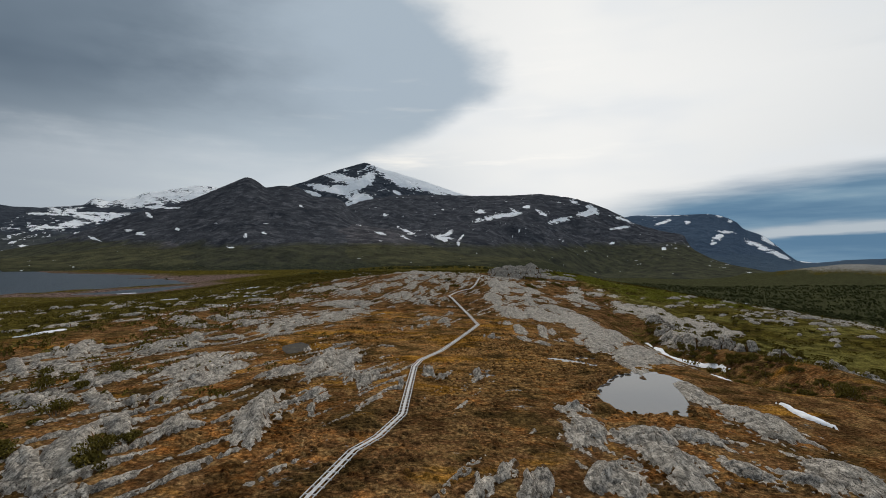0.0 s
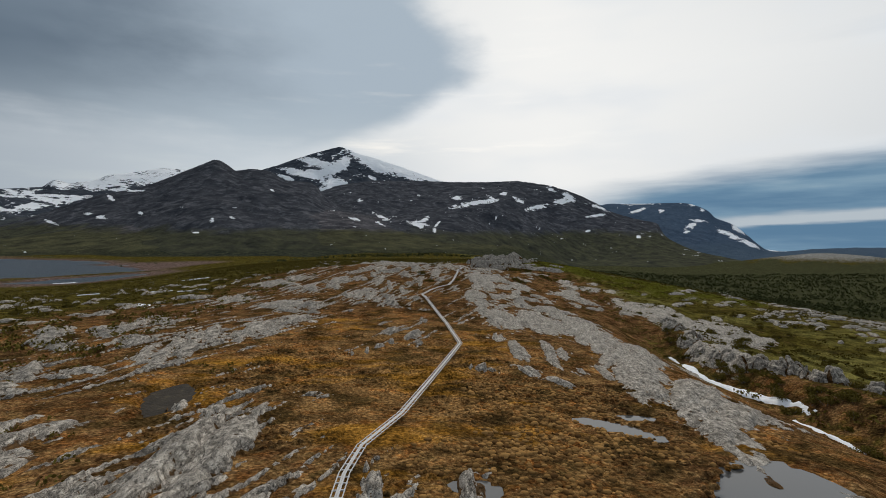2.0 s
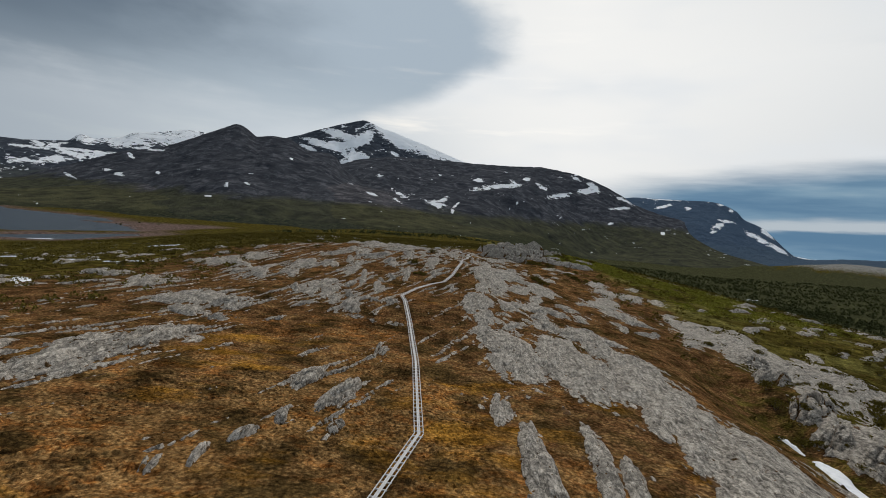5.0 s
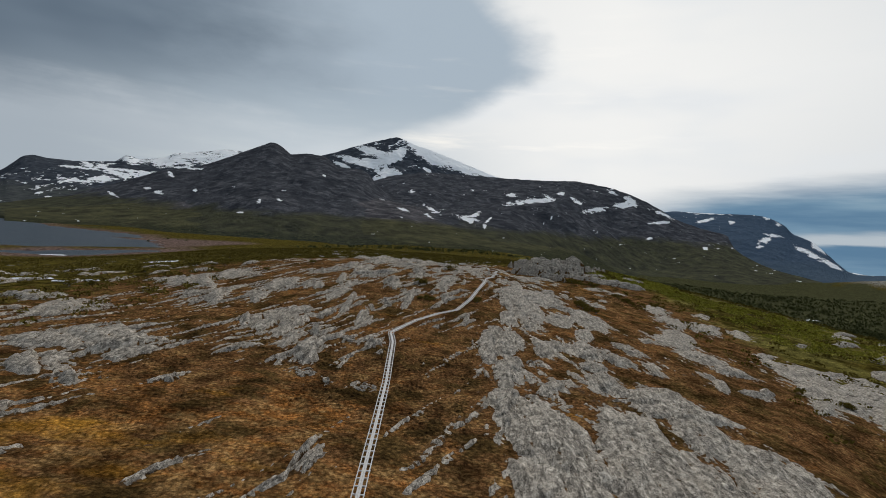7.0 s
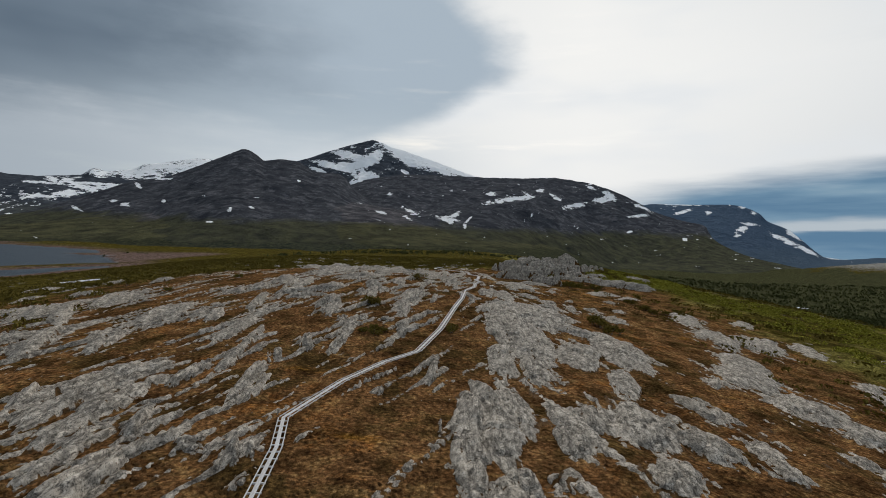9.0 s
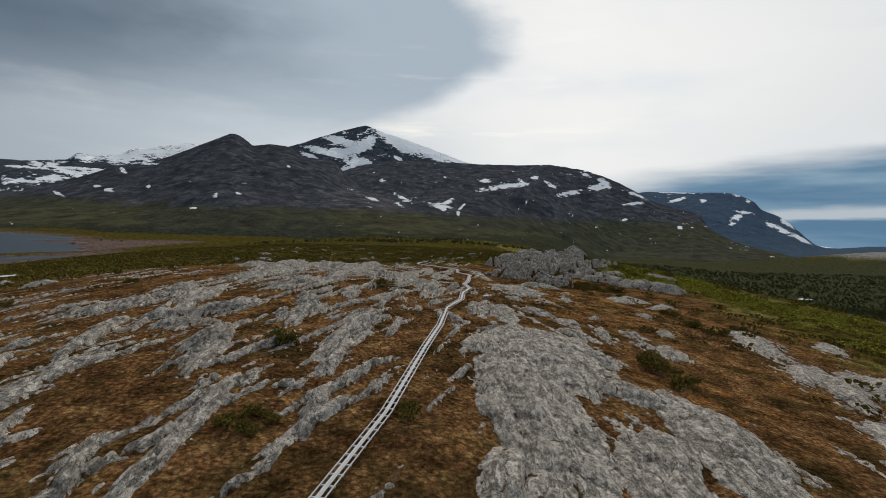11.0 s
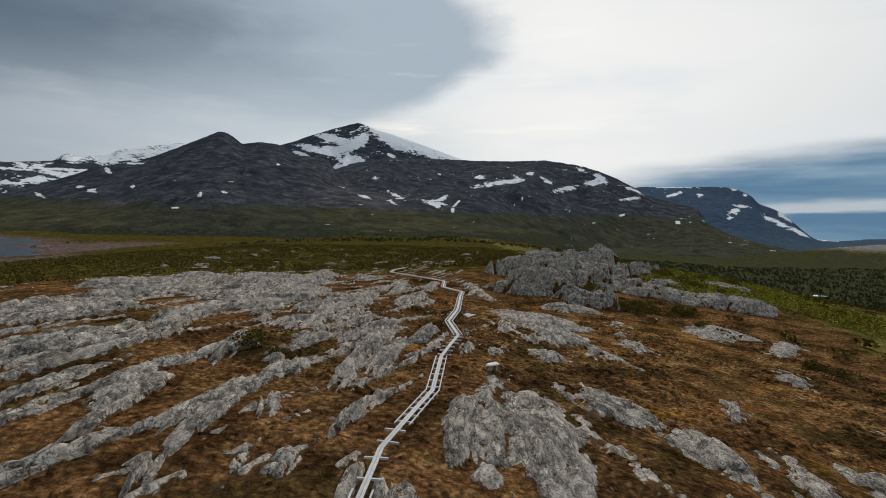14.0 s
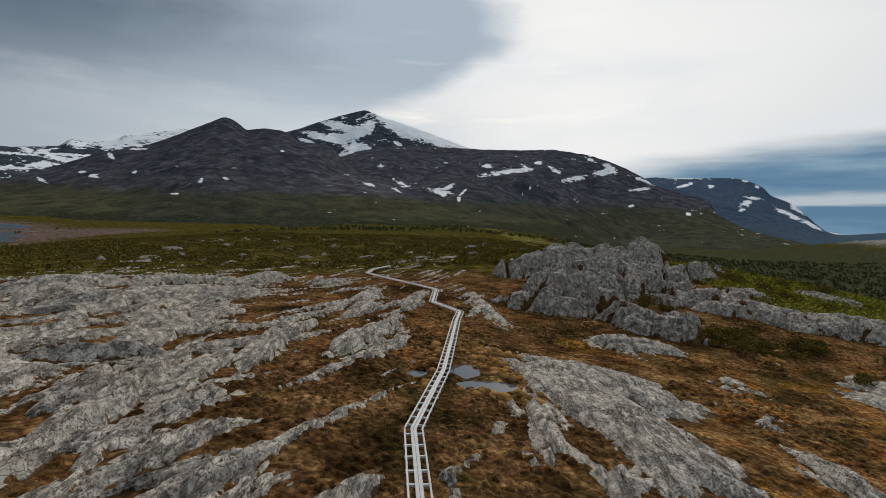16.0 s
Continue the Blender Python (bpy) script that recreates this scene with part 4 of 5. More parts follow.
def make_rock(x0, y0, a, b, deg, h=None, blocky=0.0, cell=None, label="pale grey lichen-covered bedrock outcrop in the heath", category="rock", name="rock_outcrop", mat=None):
    pts, q, low = rock_shape(x0, y0, a, b, deg, h, blocky, cell)
    if len(q) < 6:
        return None
    base = np.array([x0, y0, float(land(x0, y0))])
    ob = mesh_object(name, pts - base, q, mat or ROCK, mat is None, {"low": low})
    ob.location = base
    return tagged(ob, label, category, "bedrock outcrops")


def rock_field(name, rows, label):
    """Many far or small outcrops joined."""
    ps, qs, ls, n = [], [], [], 0
    for row in rows:
        p, q, low = rock_shape(*row)
        ps.append(p), qs.append(q + n), ls.append(low)
        n += len(p)
    ob = mesh_object(name, np.concatenate(ps), np.concatenate(qs), ROCK, True, {"low": np.concatenate(ls)})
    return tagged(ob, label, "rocks", kind="stuff")


MAPPED, STONES = [], []


def outcrops(rows):
    for x, y, a, b, deg in rows:
        MAPPED.append((x, y, a, b, deg))
        if a < 1.7:
            STONES.append((x, y, a, b, deg, 0.30, 0.6))
            continue
        make_rock(x, y, a, b, deg, label="broad ice-worn slab of pale lichened bedrock" if a > 8 else "pale grey lichen-covered bedrock outcrop in the heath")


outcrops([(-24, 32.5, 1.5, 1.3, 77), (2.4, 35, 2.4, 0.8, 84), (6.2, 35.7, 2.7, 1.1, 76), (-30, 36, 5.6, 1.3, 133), (12.2, 37.3, 3.2, 2.3, 68), (4.4, 37.3, 1.2, 0.8, 72),
          (26.4, 37.8, 1.8, 1.5, 5), (-29.3, 39.2, 6.8, 3, 120), (23.2, 39.4, 2.3, 1.8, 112), (30.6, 39.5, 4.4, 2.5, 73), (17.8, 40.1, 5.3, 2.6, 91), (-29.1, 45.4, 4.5, 1.5, 119),
          (-24.6, 46.3, 4.6, 1.5, 94), (17.8, 46.5, 2.8, 2.6, 96), (22.8, 46.8, 2.7, 2.2, 155), (12.8, 47.6, 5.1, 2.3, 79), (-18.1, 49.8, 7.8, 2.7, 103), (-13.7, 51.5, 2.4, 0.7, 105)])
outcrops([(32.4, 53.5, 6.8, 3, 91), (-32.8, 54.1, 2.7, 0.8, 123), (-44.1, 54.7, 4.9, 3.1, 144), (-37.2, 54.8, 5.8, 1.6, 129), (13.9, 55.4, 1.8, 1.3, 43), (-30.7, 56, 4.7, 1.3, 113),
          (-14.3, 56.5, 2.8, 1.5, 84), (-5.4, 63.5, 1.7, 0.6, 95), (-10.2, 65.3, 5.4, 1.5, 92), (-30.4, 65.3, 4.9, 2.3, 80), (31.7, 65.5, 8.7, 2.2, 78), (-44.2, 66.3, 6.1, 3.7, 122),
          (-12.4, 66.9, 3, 0.9, 95), (-0.8, 68, 1.9, 0.5, 88), (-21.9, 68.5, 4, 1.9, 92), (-2.4, 70.5, 2.4, 1, 98), (4.5, 70.6, 2.8, 1, 86), (-35, 74.7, 11.2, 5.8, 88)])
outcrops([(-58.7, 76.5, 9.8, 2.6, 134), (-17.2, 77, 13, 4.3, 91), (-65.6, 78.1, 10.7, 1.8, 132), (30.9, 85.1, 11.7, 2.8, 82), (-19.9, 87.8, 2.1, 1.6, 83), (-24, 89.5, 2.4, 1.2, 108),
          (38.2, 93.2, 7.3, 3.5, 54), (33.3, 93.6, 4.6, 1.9, 57), (-11.3, 93.8, 1.2, 1, 165), (-52.2, 94.6, 6.4, 5.6, 44), (-19.4, 94.9, 1.1, 0.8, 35), (-67.5, 95, 12.8, 4.2, 122),
          (37.2, 100.5, 12.3, 3.8, 61), (19.4, 101.8, 3.4, 1.2, 112), (31.2, 103.4, 11, 3.3, 76), (-45.4, 105.5, 4, 3.2, 172), (-51.8, 106.3, 6.3, 2.2, 119), (11.1, 106.7, 0.9, 0.5, 91)])
outcrops([(9.2, 107.7, 1.9, 1.4, 83), (16.5, 107.8, 3.6, 1.4, 97), (24.7, 109.5, 1.7, 0.6, 84), (28.4, 110.3, 5.3, 0.9, 84), (35.2, 114, 15, 4.3, 70), (-40.7, 116.5, 10.7, 3.3, 108),
          (-10.1, 116.9, 1.8, 0.5, 100), (-7.8, 118.9, 2.2, 0.5, 99), (-38.5, 121.7, 12.6, 2.4, 106), (23.3, 122.2, 12.1, 1.2, 82), (25.5, 122.2, 4.9, 1.1, 78), (-58.5, 122.5, 5.7, 2.5, 143),
          (17.8, 122.6, 9.9, 1.6, 87), (-5.9, 123.2, 1.9, 1, 80), (0.8, 126, 1.5, 0.7, 81), (-49.6, 126.9, 4.6, 3.6, 88), (37.5, 127.2, 15, 2.9, 62), (-4.3, 127.3, 1.7, 0.9, 93)])
outcrops([(41.4, 129.4, 15, 5.6, 65), (-38, 132.1, 9.9, 2.3, 109), (-0.2, 134.9, 5.7, 1.9, 79), (16.2, 135.1, 5.3, 1.3, 86), (-59.3, 135.3, 5.6, 1.5, 127), (38.2, 136.2, 15, 2.9, 65),
          (-31.1, 138.2, 12.8, 4.1, 91), (-5, 139.3, 4.5, 1.8, 87), (-72.4, 139.9, 9.2, 4.4, 125), (74.8, 140.8, 12.5, 2.5, 44), (62.2, 142.9, 15, 3.7, 58), (71.7, 143.4, 15.1, 3.3, 46),
          (38.9, 144.7, 15, 3.8, 66), (-59.5, 145, 10.8, 2.7, 108), (-54.4, 147.8, 5.9, 3.2, 121), (-26.6, 148.8, 7.6, 3.6, 77), (72, 150.8, 16, 2.9, 47), (64, 150.9, 10.8, 1.5, 52)])
outcrops([(30.7, 151.9, 13, 4.6, 79), (1.6, 153.5, 3, 0.8, 90), (37.3, 153.9, 15, 4.2, 69), (39.2, 153.9, 15, 3.6, 69), (25.2, 155.4, 2.5, 1.5, 76), (34.3, 156.8, 2.2, 1.7, 147),
          (28.6, 157.9, 15.8, 4.6, 87), (29.8, 158.8, 3.2, 2.8, 88), (20.6, 159.1, 16, 4.6, 92), (19.9, 160.7, 3.1, 0.8, 107), (42.8, 162.3, 3.8, 2.8, 81), (-25.9, 164, 2.1, 1.3, 128),
          (40.5, 164.4, 5.8, 3.9, 77), (-17.1, 166.4, 1, 0.6, 129), (17.4, 166.5, 3.1, 1.4, 85), (30.2, 167, 5.2, 2.4, 74), (-16.9, 167.2, 0.9, 0.3, 134), (-32.6, 167.6, 5.8, 3.2, 130)])
outcrops([(37.4, 167.7, 6, 4, 77), (2.4, 170.2, 1.2, 1.2, 146), (17.4, 170.4, 4.2, 2.5, 85), (-2, 170.4, 0.7, 0.4, 113), (-4.9, 172.3, 1.6, 1.2, 134), (80.4, 172.7, 16, 7, 58),
          (37.5, 174.9, 7.7, 3.1, 13), (-39.7, 175.4, 4.7, 2.9, 172), (-28.4, 175.8, 4.9, 4, 70), (23.2, 176.4, 3.8, 1.1, 62), (97.2, 176.5, 9.5, 4.8, 41), (-2.2, 177.2, 3.5, 0.5, 89),
          (37, 179, 5.6, 4.5, 38), (-16.1, 179.6, 3.5, 1.5, 70), (18.3, 179.9, 6.4, 3, 89), (-7.8, 180.1, 6, 2.9, 87), (30.6, 181.2, 4.9, 2.9, 83), (-30.3, 181.3, 2.4, 0.4, 134)])
outcrops([(-36.7, 181.9, 7.4, 6.1, 143), (93.7, 182.4, 9.6, 6, 34), (1.4, 183.8, 1.4, 0.6, 83), (-11.4, 184.6, 2.8, 1.5, 79), (19.4, 185, 2.1, 1.5, 94), (22.4, 185.8, 1.5, 1.1, 105),
          (-7.1, 185.8, 2.8, 1.2, 81), (0.1, 187.2, 1.7, 1.5, 106), (87.7, 187.7, 11.5, 7, 31), (-3.6, 187.9, 1.6, 1.2, 153), (30.8, 188.2, 3.5, 2, 71), (15.8, 188.7, 5.3, 1.9, 92),
          (96.4, 189, 13.4, 7, 90), (-9.2, 191.1, 2.7, 1.5, 103), (-13.9, 191.6, 7.7, 3.2, 94), (54.8, 191.9, 3.3, 1.3, 25), (50.1, 192, 4.4, 1, 70), (78.8, 192.1, 12.2, 7, 62)])
outcrops([(24.2, 192.2, 3.6, 1.5, 93), (17.4, 193.2, 8.9, 3.4, 89), (40.9, 194.1, 5, 1.3, 82), (66.5, 194.8, 7.2, 1.8, 59), (36.2, 195, 3.3, 2.6, 95), (25.1, 195.3, 5.3, 2.1, 93),
          (-22.6, 195.7, 2.9, 1.3, 110), (50.1, 195.9, 1.7, 1.1, 63), (31.6, 197.5, 5.7, 3.5, 77), (27.5, 197.6, 3.4, 1.7, 80), (19.4, 197.7, 7.6, 2.5, 98), (83.5, 197.8, 16, 7, 72),
          (-17.9, 198, 8.7, 5.1, 81), (7.9, 199.6, 1.1, 0.4, 96), (-58.5, 201.1, 8.6, 5.3, 120), (-4.8, 201.4, 6.4, 1.6, 96), (-11.1, 201.7, 3.2, 1.6, 84), (56, 203.6, 1.7, 1.5, 179)])
outcrops([(78.3, 204.2, 8.5, 2.8, 54), (58, 204.6, 3.8, 3.1, 8), (39.8, 204.8, 4.3, 1.5, 107), (12.6, 205.4, 3.7, 0.9, 86), (75.6, 206.2, 13.2, 6.9, 69), (-5, 208.4, 2.9, 0.9, 110),
          (24.1, 209.1, 6.4, 2, 91), (85.2, 209.1, 10.1, 5.6, 53), (53.5, 209.5, 5.1, 2.5, 93), (34, 209.6, 6.4, 1.8, 76), (-9.5, 210.8, 9.4, 1.5, 97), (55.8, 211.3, 6, 3.6, 68),
          (20.4, 212.2, 7, 2.2, 84), (-2.9, 213.2, 3.1, 1.1, 109), (0.9, 213.4, 4.8, 1.2, 88), (-36.7, 214.8, 9.6, 2.8, 113), (-29.7, 215.1, 6, 2.4, 106), (47.2, 215.4, 2.8, 0.7, 64)])
outcrops([(89.3, 218, 4.9, 3.2, 57), (31.3, 218.7, 7.6, 2.9, 74), (-78.7, 218.7, 9.4, 4.9, 151), (74, 218.9, 8.6, 3, 78), (79.3, 218.9, 6.6, 5.2, 62), (-44.2, 219.4, 3.4, 1.6, 137),
          (0.5, 220.7, 5.5, 1.4, 92), (8.6, 221.2, 3.5, 1.4, 83), (-13.1, 222.8, 9.8, 2.5, 83), (55.5, 223.1, 8.8, 4.4, 67), (5.1, 224.1, 1.4, 0.5, 177), (38, 224.1, 10.5, 4.2, 84),
          (11.9, 224.8, 0.8, 0.3, 82), (-1.2, 224.8, 1.6, 0.8, 109), (1.8, 225.2, 1.8, 0.6, 79), (23.8, 225.3, 14.4, 4.9, 96), (9.2, 226.8, 2.3, 0.4, 88), (-21.3, 226.9, 5.4, 2.5, 106)])
outcrops([(23.2, 227.7, 3.1, 2.5, 177), (76.5, 228.5, 4.2, 1.7, 48), (-29.5, 229.3, 7.9, 4.1, 98), (10.7, 229.6, 2, 0.4, 66), (59, 230.6, 7, 3.9, 73), (-4.3, 230.8, 6.4, 1.9, 95),
          (6.7, 230.9, 4.1, 1.6, 86), (-5.3, 231.1, 2.4, 1.1, 76), (18.6, 231.2, 2.4, 0.6, 71), (33.9, 231.8, 4.7, 2.9, 163), (-49.7, 234, 11.4, 2.3, 123), (0.9, 234.1, 2.7, 1, 64),
          (-5.1, 234.4, 4.1, 2.1, 84), (28, 234.9, 5.6, 4.8, 4), (-16.8, 235.4, 7.8, 2.1, 98), (6.7, 236.6, 7.4, 2.1, 84), (19.1, 239.5, 1.2, 0.3, 75), (-11.1, 239.8, 3.4, 2.7, 41)])
outcrops([(-59.5, 239.8, 7.4, 3.9, 128), (27.6, 240.5, 12.7, 8.2, 82), (23.9, 241.6, 7.6, 4.1, 89), (34.2, 242, 3.5, 2, 101), (11.5, 242.2, 4.1, 0.8, 85), (7.4, 242.4, 5.6, 1.8, 80),
          (-57.3, 243.4, 8.1, 4.5, 114), (-13.9, 243.5, 3.8, 2.3, 22), (4.4, 244, 1.3, 0.6, 80), (-1.4, 244.6, 2.9, 1.7, 104), (9.4, 244.9, 2.3, 0.6, 67), (11.4, 245.2, 2, 0.7, 85),
          (8.2, 245.6, 2.5, 0.9, 50), (-9.5, 245.8, 4.9, 2.7, 68), (17.9, 245.9, 0.8, 0.5, 101), (3.4, 246.1, 1.6, 0.7, 69), (7, 246.7, 2.9, 1, 56), (-0.6, 247.1, 8.7, 1.8, 96)])
outcrops([(24.4, 247.5, 4.1, 2.2, 14), (-26.7, 248, 3.3, 2.3, 115), (-50.2, 248.2, 8.6, 5, 108), (1.1, 248.7, 3.2, 1.3, 99), (65.7, 248.9, 11.7, 2.3, 69), (4.5, 249.8, 1.8, 0.5, 67),
          (72.2, 249.8, 8.8, 4.9, 76), (-15.7, 250.4, 11.9, 2.6, 98), (18.2, 250.8, 2.3, 1.1, 100), (82.6, 250.8, 8.5, 2.9, 67), (-23.3, 251.1, 3.9, 2.7, 92), (8.6, 251.3, 1.8, 0.5, 99),
          (16.1, 252.1, 2.1, 0.5, 87), (-1.2, 252.1, 3.7, 2.3, 110), (46.4, 252.1, 3.8, 2, 81), (64.5, 252.5, 6.4, 2.8, 59), (33.8, 252.6, 2.9, 1.6, 128), (11.5, 253, 1.3, 0.3, 89)])
outcrops([(13.3, 253.1, 1.2, 0.6, 90), (75.5, 253.1, 5.9, 2.7, 55), (43.9, 254.5, 1.6, 1.3, 51), (4.2, 255.3, 2.6, 0.6, 88), (-20.3, 256.9, 5.7, 2.9, 83), (39.1, 257, 4.3, 0.9, 82),
          (8.2, 257.9, 5.2, 1, 89), (-0.4, 258.2, 2.2, 1, 80), (21.6, 258.9, 4.5, 1.7, 85), (10.7, 259, 2.4, 0.6, 102), (15.4, 259.2, 3.2, 0.5, 74), (3, 259.4, 3, 1.5, 87),
          (44, 259.5, 1.9, 1.4, 96), (24.9, 260, 7, 3.1, 91), (35.2, 260.9, 3.5, 1.4, 95), (-6.4, 263.5, 6.5, 2.5, 61), (-6.5, 264.5, 4.2, 2.4, 76), (9, 265, 1.9, 0.6, 103)])
outcrops([(51.2, 265.4, 3.1, 0.9, 55), (31.4, 266, 3.5, 2, 123), (5.2, 267.8, 3.9, 0.8, 94), (41.1, 269, 3.5, 0.5, 61), (67.8, 269.2, 11.9, 3.1, 75), (14.8, 271.1, 9.1, 1.8, 86),
          (9.1, 272, 1.5, 1.2, 64), (82.7, 273.4, 6.3, 2.6, 57), (14.7, 274.1, 2, 0.8, 85), (12.6, 274.4, 3.3, 1.3, 69), (-14.4, 274.5, 9, 4.1, 82), (9.7, 275.5, 1.4, 0.5, 82),
          (21.8, 276.1, 1.9, 0.5, 78), (24.4, 276.1, 1.6, 0.9, 82), (-3.2, 276.6, 9.6, 2.4, 87), (7.3, 277.2, 3.7, 1.6, 90), (18.6, 277.5, 3.6, 1.5, 75), (29.2, 277.6, 1.8, 1.7, 55)])
outcrops([(3.9, 277.6, 1.9, 0.5, 95), (14.1, 277.7, 5.4, 1.3, 74), (3, 280.1, 1.7, 0.6, 67), (22.1, 280.8, 0.8, 0.3, 82), (13.4, 280.8, 2.7, 0.8, 43), (54.3, 281.7, 3.5, 1, 66),
          (9.9, 281.8, 2.5, 0.7, 33), (35, 283, 2.3, 0.8, 71), (29.1, 284.1, 1.8, 0.9, 66), (0.2, 285.4, 4, 3, 84), (10.2, 286.2, 2.3, 1, 67), (33.4, 286.2, 2.7, 1.5, 154),
          (5.5, 286.8, 3.5, 1.7, 84), (7.9, 287.2, 12.6, 1.7, 98), (41.1, 288.4, 3.6, 1.1, 89), (26.8, 289.6, 5.5, 1.1, 86), (2.6, 291.2, 3.3, 1.5, 31), (31.4, 293.4, 11.2, 3.8, 106)])
outcrops([(-3.6, 293.8, 7.4, 3, 78), (41.8, 295.6, 1.4, 0.4, 47), (64.2, 297.9, 7.2, 1.7, 49), (32.7, 300.5, 8.1, 4, 135), (9.6, 300.6, 8.4, 2.2, 93), (-14.5, 301.1, 15, 2.1, 127),
          (57, 303, 3.9, 2.2, 123), (0.9, 303.6, 11.3, 2.6, 97), (44.8, 303.8, 1.3, 1.1, 105), (60.2, 305.4, 5.6, 2.8, 116), (15.8, 306.4, 10, 2.6, 84), (58.8, 310.1, 1.9, 0.7, 48),
          (40.4, 314.2, 5.1, 3.2, 180), (-19, 316.1, 15, 3, 123), (-7.9, 316.7, 15, 6.3, 98), (11.6, 324, 11.8, 2.5, 85), (26.4, 326, 9.6, 1.4, 101), (17.1, 327.4, 7.2, 1.8, 80)])
outcrops([(-27, 333.8, 11, 4.4, 129), (3.2, 342.1, 3.3, 2.5, 97)])

for row in ((-18, 300, 9, 5.0, 66, 1.1), (-9, 311, 9, 4.5, 68, 1.2), (-24, 322, 8, 4.5, 66, 1.4), (-4, 322, 7, 3.5, 70, 1.1), (-15, 289, 7, 3.5, 66, 0.9), (-27, 306, 7, 4, 66, 1.1), (-16, 334, 9, 4.5, 66, 1.6), (-7, 340, 8, 3.6, 68, 1.3)):
    make_rock(*row)


def bedrock_ribs():
    """The bare ribs and crumbs of rock between and around the larger outcrops, along the strike on either flank."""
    xs, ys = np.arange(-64, 96, 0.36), np.arange(26, 392, 0.36)
    x, y = np.meshgrid(xs, ys)
    near = np.zeros_like(x)
    for px, py, a, b, deg in MAPPED:
        c, s = math.cos(radians(deg)), math.sin(radians(deg))
        reach = 3.0 * max(a, b) + 9
        i0, i1 = np.searchsorted(xs, (px - reach, px + reach))
        j0, j1 = np.searchsorted(ys, (py - reach, py + reach))
        if i1 <= i0 or j1 <= j0:
            continue
        dx, dy = x[j0:j1, i0:i1] - px, y[j0:j1, i0:i1] - py
        u, v = (dx * c + dy * s) / (a + 1.5), (dy * c - dx * s) / (b + 1.0)
        near[j0:j1, i0:i1] = np.maximum(near[j0:j1, i0:i1], np.exp(-0.5 * (u * u + v * v) / 0.85))
    flank = ramp(-2, 12, x - 0.07 * y)
    z = 0
    for deg, share in ((68, 1 - flank), (108, flank)):
        g = radians(deg)
        al, ac = x * math.cos(g) + y * math.sin(g), y * math.cos(g) - x * math.sin(g)
        z = z + share * bare_relief(al, ac, 1 - flank, 2.3, 2.2, 1.1, deg)[0]
    w = 0.62 * near - 0.66 - 0.06 * (1 - flank) + 1.0 * z + 0.35 * fbm(x / 14, y / 14, 2) + 0.13 * flank
    w = w - 0.4 * np.exp(-(((x + 12) / 17) ** 2) - ((y - 170) / 15) ** 2) - 0.4 * np.exp(-(((x + 4) / 18) ** 2) - ((y - 104) / 24) ** 2)
    for a, b in zip(BENDS, BENDS[1:]):
        a, b = np.array(a), np.array(b)
        i0, i1 = np.searchsorted(xs, (min(a[0], b[0]) - 2, max(a[0], b[0]) + 2))
        j0, j1 = np.searchsorted(ys, (min(a[1], b[1]) - 2, max(a[1], b[1]) + 2))
        dx, dy = x[j0:j1, i0:i1] - a[0], y[j0:j1, i0:i1] - a[1]
        t = np.clip((dx * (b - a)[0] + dy * (b - a)[1]) / ((b - a) @ (b - a)), 0, 1)
        d = np.hypot(dx - t * (b - a)[0], dy - t * (b - a)[1])
        w[j0:j1, i0:i1] = np.where(d < 0.9, -1, w[j0:j1, i0:i1])
    for px, py, rx, ry, a, pz in POOLS:
        u, v = ((x - px) * math.cos(a) + (y - py) * math.sin(a)) / rx, ((y - py) * math.cos(a) - (x - px) * math.sin(a)) / ry
        w = np.where(u * u + v * v < 1.5, -1, w)
    w = np.where((np.abs(x - 58.4 - 0.08 * (y - 115)) < 2.6) & (y > 78) & (y < 160), -1, w)
    z = land(x, y) + 0.75 * fbm(x / 7, y / 9, 3) + np.clip(w, -0.5, 0.6)
    q = grid_quads(*x.shape)
    q = q[(w > -0.12).ravel()[q].any(1)]
    used, q = np.unique(q, return_inverse=True)
    ob = mesh_object("bedrock_ribs", np.stack([x, y, z], -1).reshape(-1, 3)[used], q.reshape(-1, 4), ROCK, True, {"low": (1 - ramp(-0.02, 0.10, w)).ravel()[used]})
    tagged(ob, "broken ribs of grey lichened bedrock showing through turf", "rocks", kind="stuff")


bedrock_ribs()
rock_field("scattered_stones", STONES, "small grey stones lying in brown heath")


def stone_block(rs, sx, sy, sz):
    """An angular block: the hull of points on a rounded box, its edges a little worn."""
    bm = bmesh.new()
    for k in range(34):
        d = rs.uniform(-1, 1, 3)
        d = d / np.abs(d).max() * rs.uniform(0.82, 1.0)
        d = np.sign(d) * np.abs(d) ** 0.6
        bm.verts.new((d[0] * sx, d[1] * sy, d[2] * sz))
    hull = bmesh.ops.convex_hull(bm, input=bm.verts[:])
    bmesh.ops.delete(bm, geom=[v for v in hull["geom_interior"] if isinstance(v, bmesh.types.BMVert)], context="VERTS")
    bmesh.ops.bevel(bm, geom=bm.edges[:], offset=0.03 * min(sx, sy, sz), segments=1, affect="EDGES")
    return bm


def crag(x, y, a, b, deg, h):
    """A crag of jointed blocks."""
    return make_rock(x, y, a, b, deg, h, 1.0, 0.24 if y > 300 else 0.2, "steep jointed crag of grey rock, stained and darkened for shade, above the heath", "crag", "crag", CRAG)


